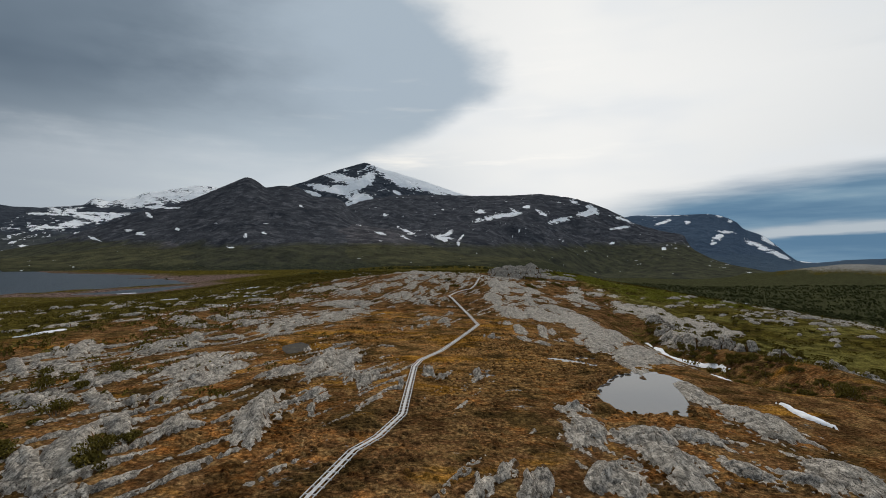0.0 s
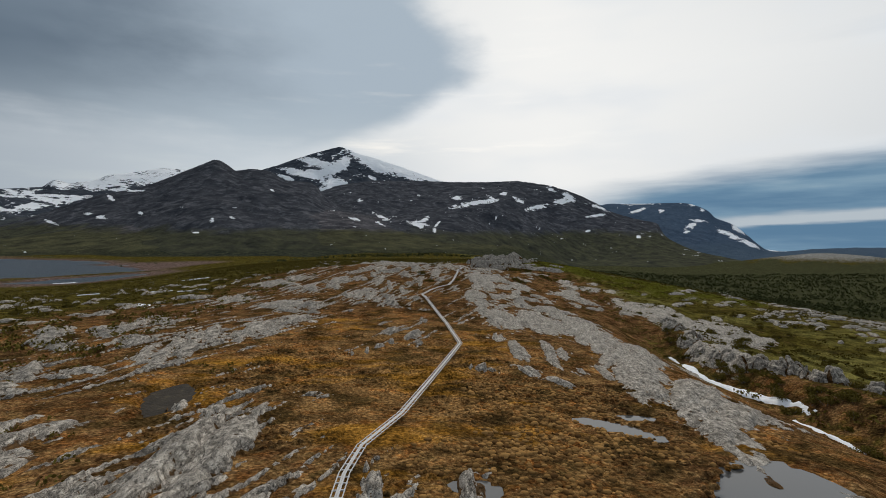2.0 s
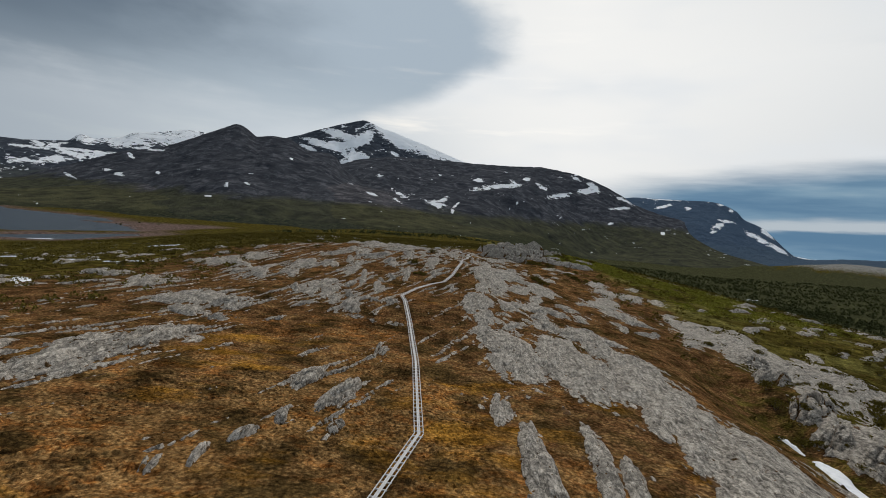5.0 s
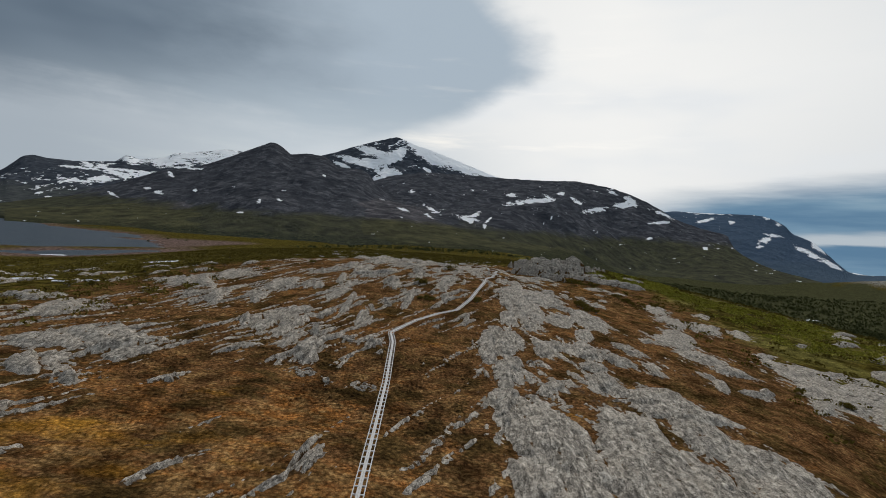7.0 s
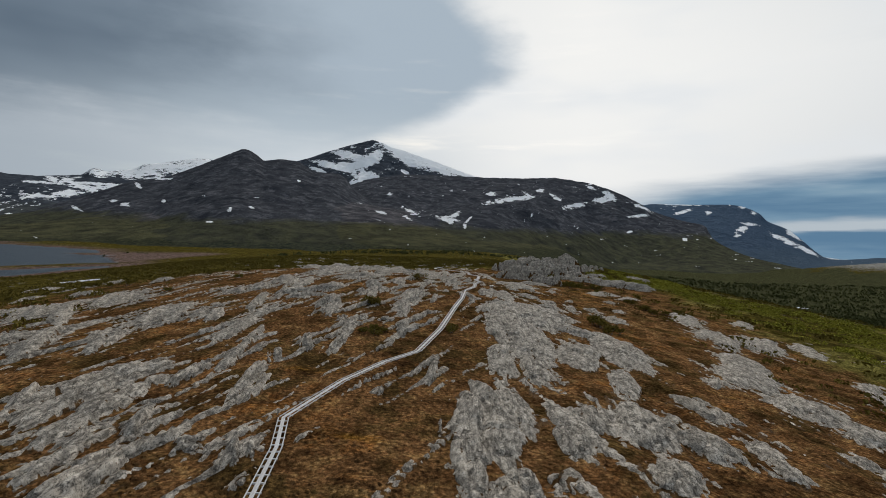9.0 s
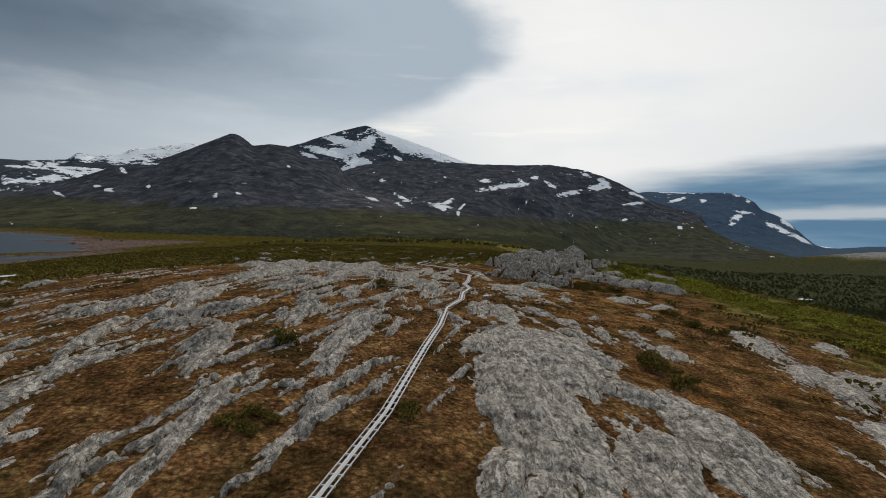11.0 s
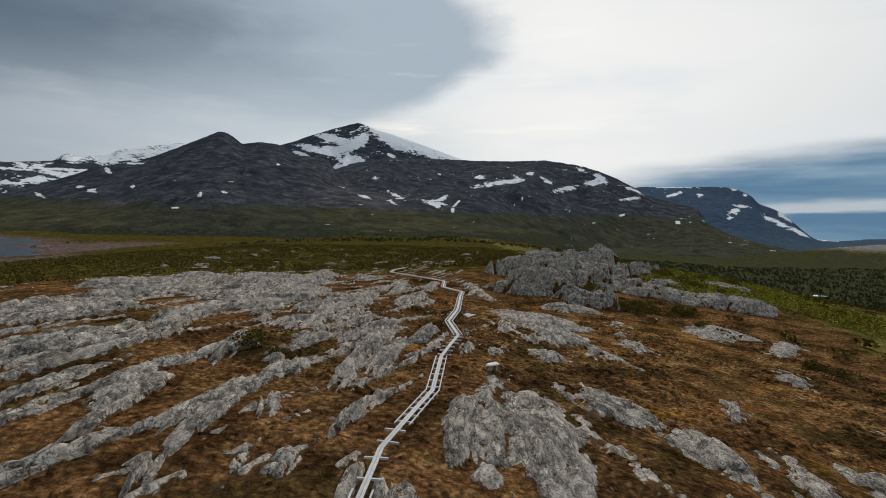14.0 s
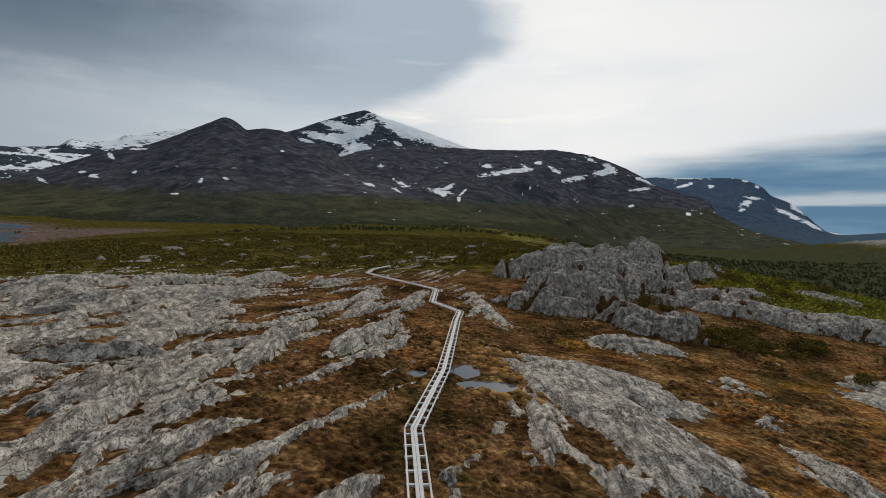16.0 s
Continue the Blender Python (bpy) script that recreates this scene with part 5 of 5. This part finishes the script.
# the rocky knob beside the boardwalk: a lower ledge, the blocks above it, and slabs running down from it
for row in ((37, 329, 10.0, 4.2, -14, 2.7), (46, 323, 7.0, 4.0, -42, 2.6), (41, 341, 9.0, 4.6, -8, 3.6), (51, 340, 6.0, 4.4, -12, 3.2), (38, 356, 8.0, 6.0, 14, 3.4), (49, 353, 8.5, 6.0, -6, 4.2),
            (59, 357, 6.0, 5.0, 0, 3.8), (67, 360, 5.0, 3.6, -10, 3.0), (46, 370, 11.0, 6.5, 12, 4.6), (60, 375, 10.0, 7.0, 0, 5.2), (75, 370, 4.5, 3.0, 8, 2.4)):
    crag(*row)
for row in ((60, 340, 11, 5.5, -48, 2.4), (66, 333, 10, 5.0, -40, 2.2), (74, 329, 9, 4.5, -25, 1.8), (80, 333, 6, 3.0, -20, 1.2), (86, 350, 7, 3.0, -20, 1.0), (69, 345, 4, 2.5, 0, 1.3)):
    make_rock(*row, 0.6, 0.25)
# blocks along the far side of the snow gully, in the crags' darkened rock
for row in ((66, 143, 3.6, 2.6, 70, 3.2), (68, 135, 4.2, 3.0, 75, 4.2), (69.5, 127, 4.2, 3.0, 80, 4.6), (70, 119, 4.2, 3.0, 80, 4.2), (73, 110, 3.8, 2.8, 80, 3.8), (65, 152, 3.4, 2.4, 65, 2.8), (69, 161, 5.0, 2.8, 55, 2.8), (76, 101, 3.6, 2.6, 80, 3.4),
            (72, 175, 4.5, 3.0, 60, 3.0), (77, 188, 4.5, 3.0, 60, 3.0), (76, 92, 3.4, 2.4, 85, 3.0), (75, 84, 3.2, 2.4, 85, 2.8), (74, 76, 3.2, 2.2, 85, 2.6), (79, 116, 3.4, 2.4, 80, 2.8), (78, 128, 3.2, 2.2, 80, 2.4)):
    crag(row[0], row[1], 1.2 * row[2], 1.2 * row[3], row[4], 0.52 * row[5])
random.seed(21)
far_rocks = []
for k in range(70):
    far_rocks.append((random.uniform(-90, 90), random.uniform(385, 560), random.uniform(0.8, 4.0), random.uniform(0.6, 1.8), random.uniform(-25, 65), random.uniform(0.35, 0.8), 0.3, 0.4))
for k in range(150):
    x, y = random.uniform(110, 340), random.uniform(180, 500)
    if abs((y - 230) - (x - 150) * 0.9) < 80:
        far_rocks.append((x, y, random.uniform(2, 8), random.uniform(1.2, 3.5), random.uniform(0, 60), random.uniform(0.5, 1.0), 0.2, 0.5))
for k in range(130):
    far_rocks.append((random.gauss(150, 34), random.gauss(214, 26), random.uniform(1.2, 5), random.uniform(0.8, 2.4), random.uniform(0, 60), random.uniform(0.45, 0.8), 0.1, 0.4))
for k in range(120):
    far_rocks.append((random.uniform(-170, -60), random.uniform(70, 300), random.uniform(1.6, 6), random.uniform(0.9, 2.4), random.uniform(40, 90), random.uniform(0.4, 0.9), 0.4, 0.4))
rock_field("far_outcrops", far_rocks, "low grey outcrops scattered over the moor")


# ---- pools ----
def pool(name, x, y, rx, ry, a, z, label, mat):
    t = np.linspace(0, 2 * np.pi, 49)[:-1]
    r = 1.12 + 0.5 * fbm(3 + np.cos(t) * 1.5 + x, np.sin(t) * 1.5 + y, 3)
    rings = np.linspace(0, 1, 6)[1:]
    u, v = (r * np.cos(t) * rx)[None] * rings[:, None], (r * np.sin(t) * ry)[None] * rings[:, None]
    pts = np.stack([u * math.cos(a) - v * math.sin(a), u * math.sin(a) + v * math.cos(a), u * 0], -1).reshape(-1, 3)
    pts = np.r_[[(0, 0, 0)], pts]
    n = len(t)
    idx = 1 + np.arange(n)
    nxt = np.roll(idx, -1)
    quads = [np.stack([idx + k * n, idx + (k + 1) * n, nxt + (k + 1) * n, nxt + k * n], -1) for k in range(4)]
    ob = mesh_object(name, pts, np.concatenate(quads), mat)
    bm = bmesh.new()
    bm.from_mesh(ob.data)
    bm.verts.ensure_lookup_table()
    for p, q in zip(idx, nxt):
        bm.faces.new([bm.verts[0], bm.verts[int(p)], bm.verts[int(q)]])
    bm.to_mesh(ob.data)
    bm.free()
    ob.location = (x, y, z)
    return tagged(ob, label, "pool", kind="structure")


for px, py, rx, ry, a, pz in POOLS:
    if px < 0:
        pool("peat_hollow", px, py, rx, ry, a, pz, "wet black peat hollow with a dull sheen", PEAT)
    else:
        pool("pool", px, py, rx, ry, a, pz, "still dark bog pool reflecting the cloudy sky", POOL)


# ---- old snow ----
def snow_patch(x, y, a, b, deg, h=0.3):
    c, s = math.cos(radians(deg)), math.sin(radians(deg))
    n, m = max(12, int(2.4 * a / 0.5)), max(10, int(2.4 * b / 0.3))
    u, v = np.meshgrid(np.linspace(-1.2, 1.2, n), np.linspace(-1.2, 1.2, m))
    bend = 0.25 * fbm(u * 0.9 + x, u * 0 + y, 2) * a / max(b, 1)
    px, py = x + u * a * c - (v + bend) * b * s, y + u * a * s + (v + bend) * b * c
    w = 1 - np.sqrt(u * u + v * v) + 1.1 * fbm(u * 4 + x, v * 1.2 + y, 4, 0.6)
    z = soil(px, py) - 0.4 + (0.4 + h) * ramp(-0.1, 0.3, w)
    keep = w > -0.15
    q = grid_quads(m, n)
    q = q[keep.ravel()[q].all(1)]
    used, q = np.unique(q, return_inverse=True)
    base = np.array([x, y, float(land(x, y))])
    ob = mesh_object("snow_patch", np.stack([px, py, z], -1).reshape(-1, 3)[used] - base, q.reshape(-1, 4), SNOW)
    ob.location = base
    tagged(ob, "dirty white remnant of old snow in a hollow", "snow patch", "old snow patches")


for row in ((59.6, 131, 23, 1.35, 84.8, 0.4), (54.4, 100, 9, 0.9, 80, 0.25), (50.5, 84, 4, 0.6, 78, 0.25), (40.3, 58, 5, 0.7, 88, 0.3), (-93.5, 119, 6.5, 1.4, 68), (-87, 200, 6.5, 2.0, -50),
            (-89, 244, 7, 1.2, 10), (-106, 247, 6, 1.8, 20), (-138, 256, 5, 1.5, 0), (-138, 357, 7, 2.5, 20), (-300, 480, 9, 3, 10), (215, 560, 9, 3, 10), (560, 960, 16, 5, 20)):
    snow_patch(*row)


# ---- plants ----
def leaf_material(name, lo, hi):
    m, n, l, b = material(name, 0.9, 0.0)
    g = n.new("ShaderNodeNewGeometry")
    col = stops(n, l, g.outputs["Random Per Island"], (0.0, lo), (1.0, hi))
    l.new(col, b.inputs["Base Color"])
    return m


TUSSOCK = leaf_material("sedge_tussock", (0.10, 0.052, 0.020), (0.36, 0.20, 0.070))
BUSH = leaf_material("dwarf_birch_leaf", (0.075, 0.057, 0.014), (0.155, 0.122, 0.028))
WOODS = leaf_material("mountain_birch_leaf", (0.050, 0.055, 0.026), (0.095, 0.099, 0.040))
BARK, _n, _l, _b = material("birch_bark", 0.8, 0.2)
_l.new(stops(_n, _l, tex(_n, _l, 6, 4), (0.35, (0.07, 0.06, 0.05)), (0.65, (0.26, 0.24, 0.22))), _b.inputs["Base Color"])


def tussocks(name, spots, label):
    """Rounded cushions of sedge and moss, one low dome each, uneven and of many sizes."""
    t = np.linspace(0, 2 * np.pi, 8)[:-1]
    dome = np.array([(0, 0, 1.0)] + [(0.62 * math.cos(a), 0.62 * math.sin(a), 0.78) for a in t] + [(1.0 * math.cos(a + 0.4), 1.0 * math.sin(a + 0.4), 0.28) for a in t] + [(0.85 * math.cos(a + 0.4), 0.85 * math.sin(a + 0.4), -0.35) for a in t])
    tri = []
    for k in range(7):
        j = (k + 1) % 7
        tri += [(0, 1 + k, 1 + j), (1 + k, 8 + k, 1 + j), (1 + j, 8 + k, 8 + j), (8 + k, 15 + k, 8 + j), (8 + j, 15 + k, 15 + j)]
    tri = np.array(tri)
    n = len(spots)
    rs = np.random.RandomState(n)
    x, y, r = spots.T
    z = soil(x, y)
    size = np.stack([r * rs.uniform(0.8, 1.3, n), r * rs.uniform(0.8, 1.3, n), r * rs.uniform(0.45, 0.8, n)], -1)
    v = dome[None] * size[:, None] * (1 + 0.14 * rs.randn(n, len(dome), 3))
    v = v + np.stack([x, y, z], -1)[:, None]
    q = tri[None] + (np.arange(n) * len(dome))[:, None, None]
    ob = mesh_object(name, v.reshape(-1, 3), q.reshape(-1, 3), TUSSOCK)
    return tagged(ob, label, "tussocks", kind="stuff")


def scatter(seed, n, x0, x1, y0, y1, lo, hi, clump=0.04, cut=0.0):
    rs = np.random.RandomState(seed)
    x, y = rs.uniform(x0, x1, n), rs.uniform(y0, y1, n)
    keep = fbm(x / 9 + seed, y / 9, 3) > cut
    return np.stack([x, y, rs.uniform(lo, hi, n)], -1)[keep]


def clear_of_way(p, gap=0.7):
    """Leaves the boardwalk and the pools free."""
    ok = np.ones(len(p), bool)
    for a, b in zip(BENDS, BENDS[1:]):
        a, b = np.array(a), np.array(b)
        t = np.clip(((p[:, :2] - a) @ (b - a)) / ((b - a) @ (b - a)), 0, 1)
        ok &= np.linalg.norm(p[:, :2] - a - t[:, None] * (b - a), axis=1) > gap
    for px, py, rx, ry, a, pz in POOLS:
        dx, dy = p[:, 0] - px, p[:, 1] - py
        u, v = (dx * math.cos(a) + dy * math.sin(a)) / rx, (dy * math.cos(a) - dx * math.sin(a)) / ry
        ok &= u * u + v * v > (1.0 if rx > 6 else 1.9)
    return p[ok]


def heath_cushions(name, spots, label):
    """Low cushions of heather and moss that swell out of the ground and wear its colours."""
    t = np.linspace(0, 2 * np.pi, 7)[:-1]
    dome = np.array([(0, 0, 0.50)] + [(0.6 * math.cos(a), 0.6 * math.sin(a), 0.36) for a in t] + [(math.cos(a + 0.5), math.sin(a + 0.5), -0.12) for a in t])
    tri = []
    for k in range(6):
        j = (k + 1) % 6
        tri += [(0, 1 + k, 1 + j), (1 + k, 7 + k, 1 + j), (1 + j, 7 + k, 7 + j)]
    n = len(spots)
    rs = np.random.RandomState(n)
    x, y, r = spots.T
    v = dome[None] * (r[:, None] * rs.uniform(0.7, 1.4, (n, 3)))[:, None] * (1 + 0.16 * rs.randn(n, len(dome), 3))
    v = v + np.stack([x, y, soil(x, y)], -1)[:, None]
    q = np.array(tri)[None] + (np.arange(n) * len(dome))[:, None, None]
    v = v.reshape(-1, 3)
    zero = np.zeros(len(v))
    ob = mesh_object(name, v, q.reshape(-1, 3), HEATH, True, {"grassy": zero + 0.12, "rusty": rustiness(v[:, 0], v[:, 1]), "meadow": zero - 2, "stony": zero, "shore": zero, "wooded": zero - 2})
    return tagged(ob, label, "tussocks", kind="stuff")


heath_cushions("heath_tussocks", clear_of_way(np.concatenate([
    scatter(1, 9000, -24, 34, 30, 120, 0.16, 0.42, cut=0.0), scatter(2, 7500, -26, 14, 120, 190, 0.12, 0.28, cut=0.0),
    scatter(3, 5000, -4, 40, 180, 270, 0.10, 0.26, cut=0.02), scatter(4, 9500, 10, 66, 262, 340, 0.14, 0.36, cut=0.0),
    scatter(5, 3500, 0, 26, 262, 345, 0.12, 0.26, cut=0.0)])), "rust and straw coloured sedge tussocks on boggy heath")
tussocks("pool_tussocks", clear_of_way(np.concatenate([
    scatter(6, 260, 20.5, 29, 293, 306, 0.2, 0.42, cut=-0.2), scatter(7, 1500, 6, 36, 76, 98, 0.14, 0.36, cut=-0.06), scatter(8, 700, 0, 16, 58, 80, 0.14, 0.32, cut=0.0)])), "large ochre tussocks round the bog pools")


def leaf_cloud(rs, n, centre, size, leaf):
    """Small turned leaf blades filling an uneven lump."""
    d = rs.randn(n, 3)
    d /= np.linalg.norm(d, axis=1)[:, None]
    p = np.array(centre) + d * (rs.uniform(0.25, 1.0, n) ** 0.6)[:, None] * np.array(size)
    e1 = rs.randn(n, 3)
    e1 /= np.linalg.norm(e1, axis=1)[:, None]
    e2 = np.cross(e1, rs.randn(n, 3))
    e2 /= np.linalg.norm(e2, axis=1)[:, None]
    s = rs.uniform(0.6, 1.3, n)[:, None] * leaf
    return np.stack([p - e1 * s, p + e2 * 0.6 * s, p + e1 * s, p - e2 * 0.6 * s], 1)


def stem_mesh(bm, a, b, r0, r1):
    a, b = Vector(a), Vector(b)
    m = Matrix.Translation((a + b) / 2) @ (b - a).to_track_quat("Z", "Y").to_matrix().to_4x4()
    bmesh.ops.create_cone(bm, segments=5, radius1=r0, radius2=r1, depth=(b - a).length, matrix=m)


def make_shrub(seed, r, h):
    rs = np.random.RandomState(seed)
    root = new("dwarf_birch_shrub")
    bm = bmesh.new()
    quads = []
    for k in range(9):
        a, d = rs.uniform(0, 6.28), rs.uniform(0.2, 0.95) * r
        tip = (d * math.cos(a), d * math.sin(a), h * rs.uniform(0.45, 0.95))
        stem_mesh(bm, (0.15 * tip[0], 0.15 * tip[1], -0.2), tip, 0.025, 0.008)
        quads.append(leaf_cloud(rs, 70, (tip[0], tip[1], tip[2] * 0.8), (0.42 * r, 0.42 * r, 0.34 * h), 0.10))
    part("stems", bm, BARK, root)
    v = np.concatenate(quads).reshape(-1, 3)
    leaves = mesh_object("foliage", v, np.arange(len(v)).reshape(-1, 4), BUSH, False)
    leaves.parent = root
    return tagged(root, "low olive-green dwarf birch shrub among the rocks", "shrub", "dwarf birch shrubs")


SHRUBS = [make_shrub(31, 1.1, 1.0), make_shrub(32, 1.5, 1.3), make_shrub(33, 0.8, 0.8)]
random.seed(8)


def shrubs(x, y, spread_x, spread_y, n):
    for k in range(n):
        px, py = random.gauss(x, spread_x), random.gauss(y, spread_y)
        s = random.uniform(0.7, 1.5)
        copy_thing(random.choice(SHRUBS), Matrix.Translation((px, py, float(land(px, py)) - 0.05)) @ Matrix.Rotation(random.uniform(0, 6.28), 4, "Z") @ Matrix.Diagonal((s, s, s * random.uniform(0.8, 1.2), 1)))


for row in ((53, 320, 2.6, 3.5, 16), (58, 318, 4, 3, 10), (72, 352, 4, 8, 22), (84, 366, 6, 8, 22), (48, 338, 3, 5, 8), (63.5, 140, 1.2, 14, 22), (80, 172, 8, 10, 22), (98, 160, 8, 10, 20)):
    shrubs(*row)
for row in ((56, 74, 4, 9, 20), (63, 104, 2.5, 12, 24), (2, 234.6, 0.5, 0.5, 2), (42, 241, 2, 2, 6), (4, 218, 1.2, 0.8, 4), (14.8, 220, 0.5, 0.5, 1), (-26, 39.4, 1.5, 2, 5), (-37, 43, 3, 3, 6),
            (-47, 63, 5, 6, 8), (-92, 154, 12, 15, 16), (-110, 190, 15, 25, 20), (66, 278, 5, 5, 8), (8, 268, 0.6, 0.8, 2), (105, 195, 12, 12, 20), (-80, 270, 20, 20, 20), (20, 395, 25, 12, 22)):
    shrubs(*row)
for k, ob in enumerate(SHRUBS):
    ob.location = ((55, 322), (75, 356), (64, 152))[k] + (float(land(*((55, 322), (75, 356), (64, 152))[k])) - 0.05,)


def woods(name, spots, label, leafs=26, leaf=0.55):
    """Far mountain birches: each a thin leaning trunk under a ragged crown of leaf clumps, all of a wood together."""
    rs = np.random.RandomState(len(spots))
    kinds = []
    for k in range(7):
        q = [leaf_cloud(rs, leafs, (rs.uniform(-0.5, 0.5), rs.uniform(-0.5, 0.5), 1.9 + 0.9 * j), (1.75 - 0.35 * j, 1.75 - 0.35 * j, 0.85), leaf) for j in range(3)]
        bits = np.concatenate(q)
        w = 0.09
        lean = rs.uniform(-0.3, 0.3, 2)
        stem = []
        for a, b in (((-w, 0), (w, 0)), ((0, -w), (0, w))):
            stem.append([(a[0], a[1], -0.4), (b[0], b[1], -0.4), (b[0] * 0.4 + lean[0], b[1] * 0.4 + lean[1], 3.4), (a[0] * 0.4 + lean[0], a[1] * 0.4 + lean[1], 3.4)])
        kinds.append(np.concatenate([bits, np.array(stem)]))
    x, y, h = spots.T
    z = land(x, y)
    out = [kinds[i % 7] * (h[i] / 4.2) + np.array([x[i], y[i], z[i]]) for i in range(len(spots))]
    v = np.concatenate(out).reshape(-1, 3)
    ob = mesh_object(name, v, np.arange(len(v)).reshape(-1, 4), WOODS, False)
    return tagged(ob, label, "trees", kind="stuff")


def wood_spots(seed, n, x0, x1, y0, y1, lo, hi, cut):
    p = scatter(seed, n, x0, x1, y0, y1, lo, hi)
    rs = np.random.RandomState(seed + 50)
    keep = fbm(p[:, 0] / 70 + seed, p[:, 1] / 55, 4) > cut
    keep &= lake_depth(p[:, 0], p[:, 1]) < -0.12
    return p[keep]


woods("valley_birch_wood", np.concatenate([wood_spots(1, 20000, 440, 1500, 600, 1650, 3.2, 5.6, -0.16), wood_spots(2, 700, 260, 520, 540, 800, 1.6, 2.8, 0.04), wood_spots(6, 4500, 380, 640, 720, 900, 2.6, 4.4, -0.12)]), "dark mountain birch wood on the valley floor", 4, 1.2)
woods("slope_birch_wood", np.concatenate([wood_spots(4, 7000, -460, 520, 760, 1000, 1.8, 3.8, 0.03)]), "open birch scrub at the foot of the fells", 6, 1.0)


def scrub(name, spots, label, mat, leaf):
    """Low brown-green birch and willow scrub, small tufts of leaves joined."""
    rs = np.random.RandomState(77)
    x, y, r = spots.T
    z = soil(x, y)
    kinds = [np.concatenate([leaf_cloud(rs, 6, (rs.uniform(-0.7, 0.7), rs.uniform(-0.7, 0.7), 0.4), (0.65, 0.65, 0.38), leaf) for j in range(3)]) for k in range(6)]
    v = np.concatenate([kinds[i % 6] * r[i] + np.array([x[i], y[i], z[i]]) for i in range(len(r))]).reshape(-1, 3)
    tagged(mesh_object(name, v, np.arange(len(v)).reshape(-1, 4), mat, False), label, "scrub", kind="stuff")


scrub("moor_scrub", np.concatenate([scatter(21, 8000, -260, -48, 90, 460, 0.6, 1.6, cut=-0.02), scatter(22, 11000, -160, 110, 368, 640, 0.7, 1.7, cut=-0.06),
                                    scatter(23, 6500, 58, 330, 60, 480, 0.6, 1.7, cut=-0.02), scatter(24, 500, -60, -24, 30, 120, 0.4, 0.9, cut=0.06)]), "low olive-brown dwarf birch and willow scrub", BUSH, 0.24)
WILLOW = leaf_material("willow_leaf", (0.12, 0.122, 0.018), (0.36, 0.33, 0.055))
scrub("willow_thicket", np.concatenate([scatter(25, 2600, 67, 108, 334, 402, 0.7, 1.6, cut=-0.3), scatter(26, 3000, 90, 150, 240, 345, 0.6, 1.5, cut=-0.04)]), "bright yellow-green willow thicket on the slope", WILLOW, 0.19)


# ---- a small table of stones beside the boardwalk ----
def stone_table(x, y, turn):
    root = new("stone_cairn")
    root.location = (x, y, float(land(x, y)) + 0.35)
    root.rotation_euler = (0, 0, turn)
    for k, (px, size) in enumerate(((-0.26, (0.13, 0.22, 0.30)), (0.24, (0.12, 0.20, 0.28)))):
        ob = part("upright_stone", stone_block(np.random.RandomState(80 + k), *size), ROCK, root)
        ob.location = (px, 0, 0.12)
    bm = stone_block(np.random.RandomState(84), 0.50, 0.30, 0.06)
    ob = part("cap_slab", bm, PALE, root, "pale flat stone slab")
    ob.location, ob.rotation_euler = (0, 0, 0.44), (0.05, -0.06, 0.1)
    return tagged(root, "little cairn of two stones under a pale flat slab", "cairn")


PALE, _n, _l, _b = material("pale_stone", 0.85, 0.2)
_l.new(stops(_n, _l, tex(_n, _l, 8, 5, 0.7), (0.35, (0.50, 0.48, 0.45)), (0.65, (0.78, 0.76, 0.73))), _b.inputs["Base Color"])
stone_table(23.4, 269.0, 0.3)
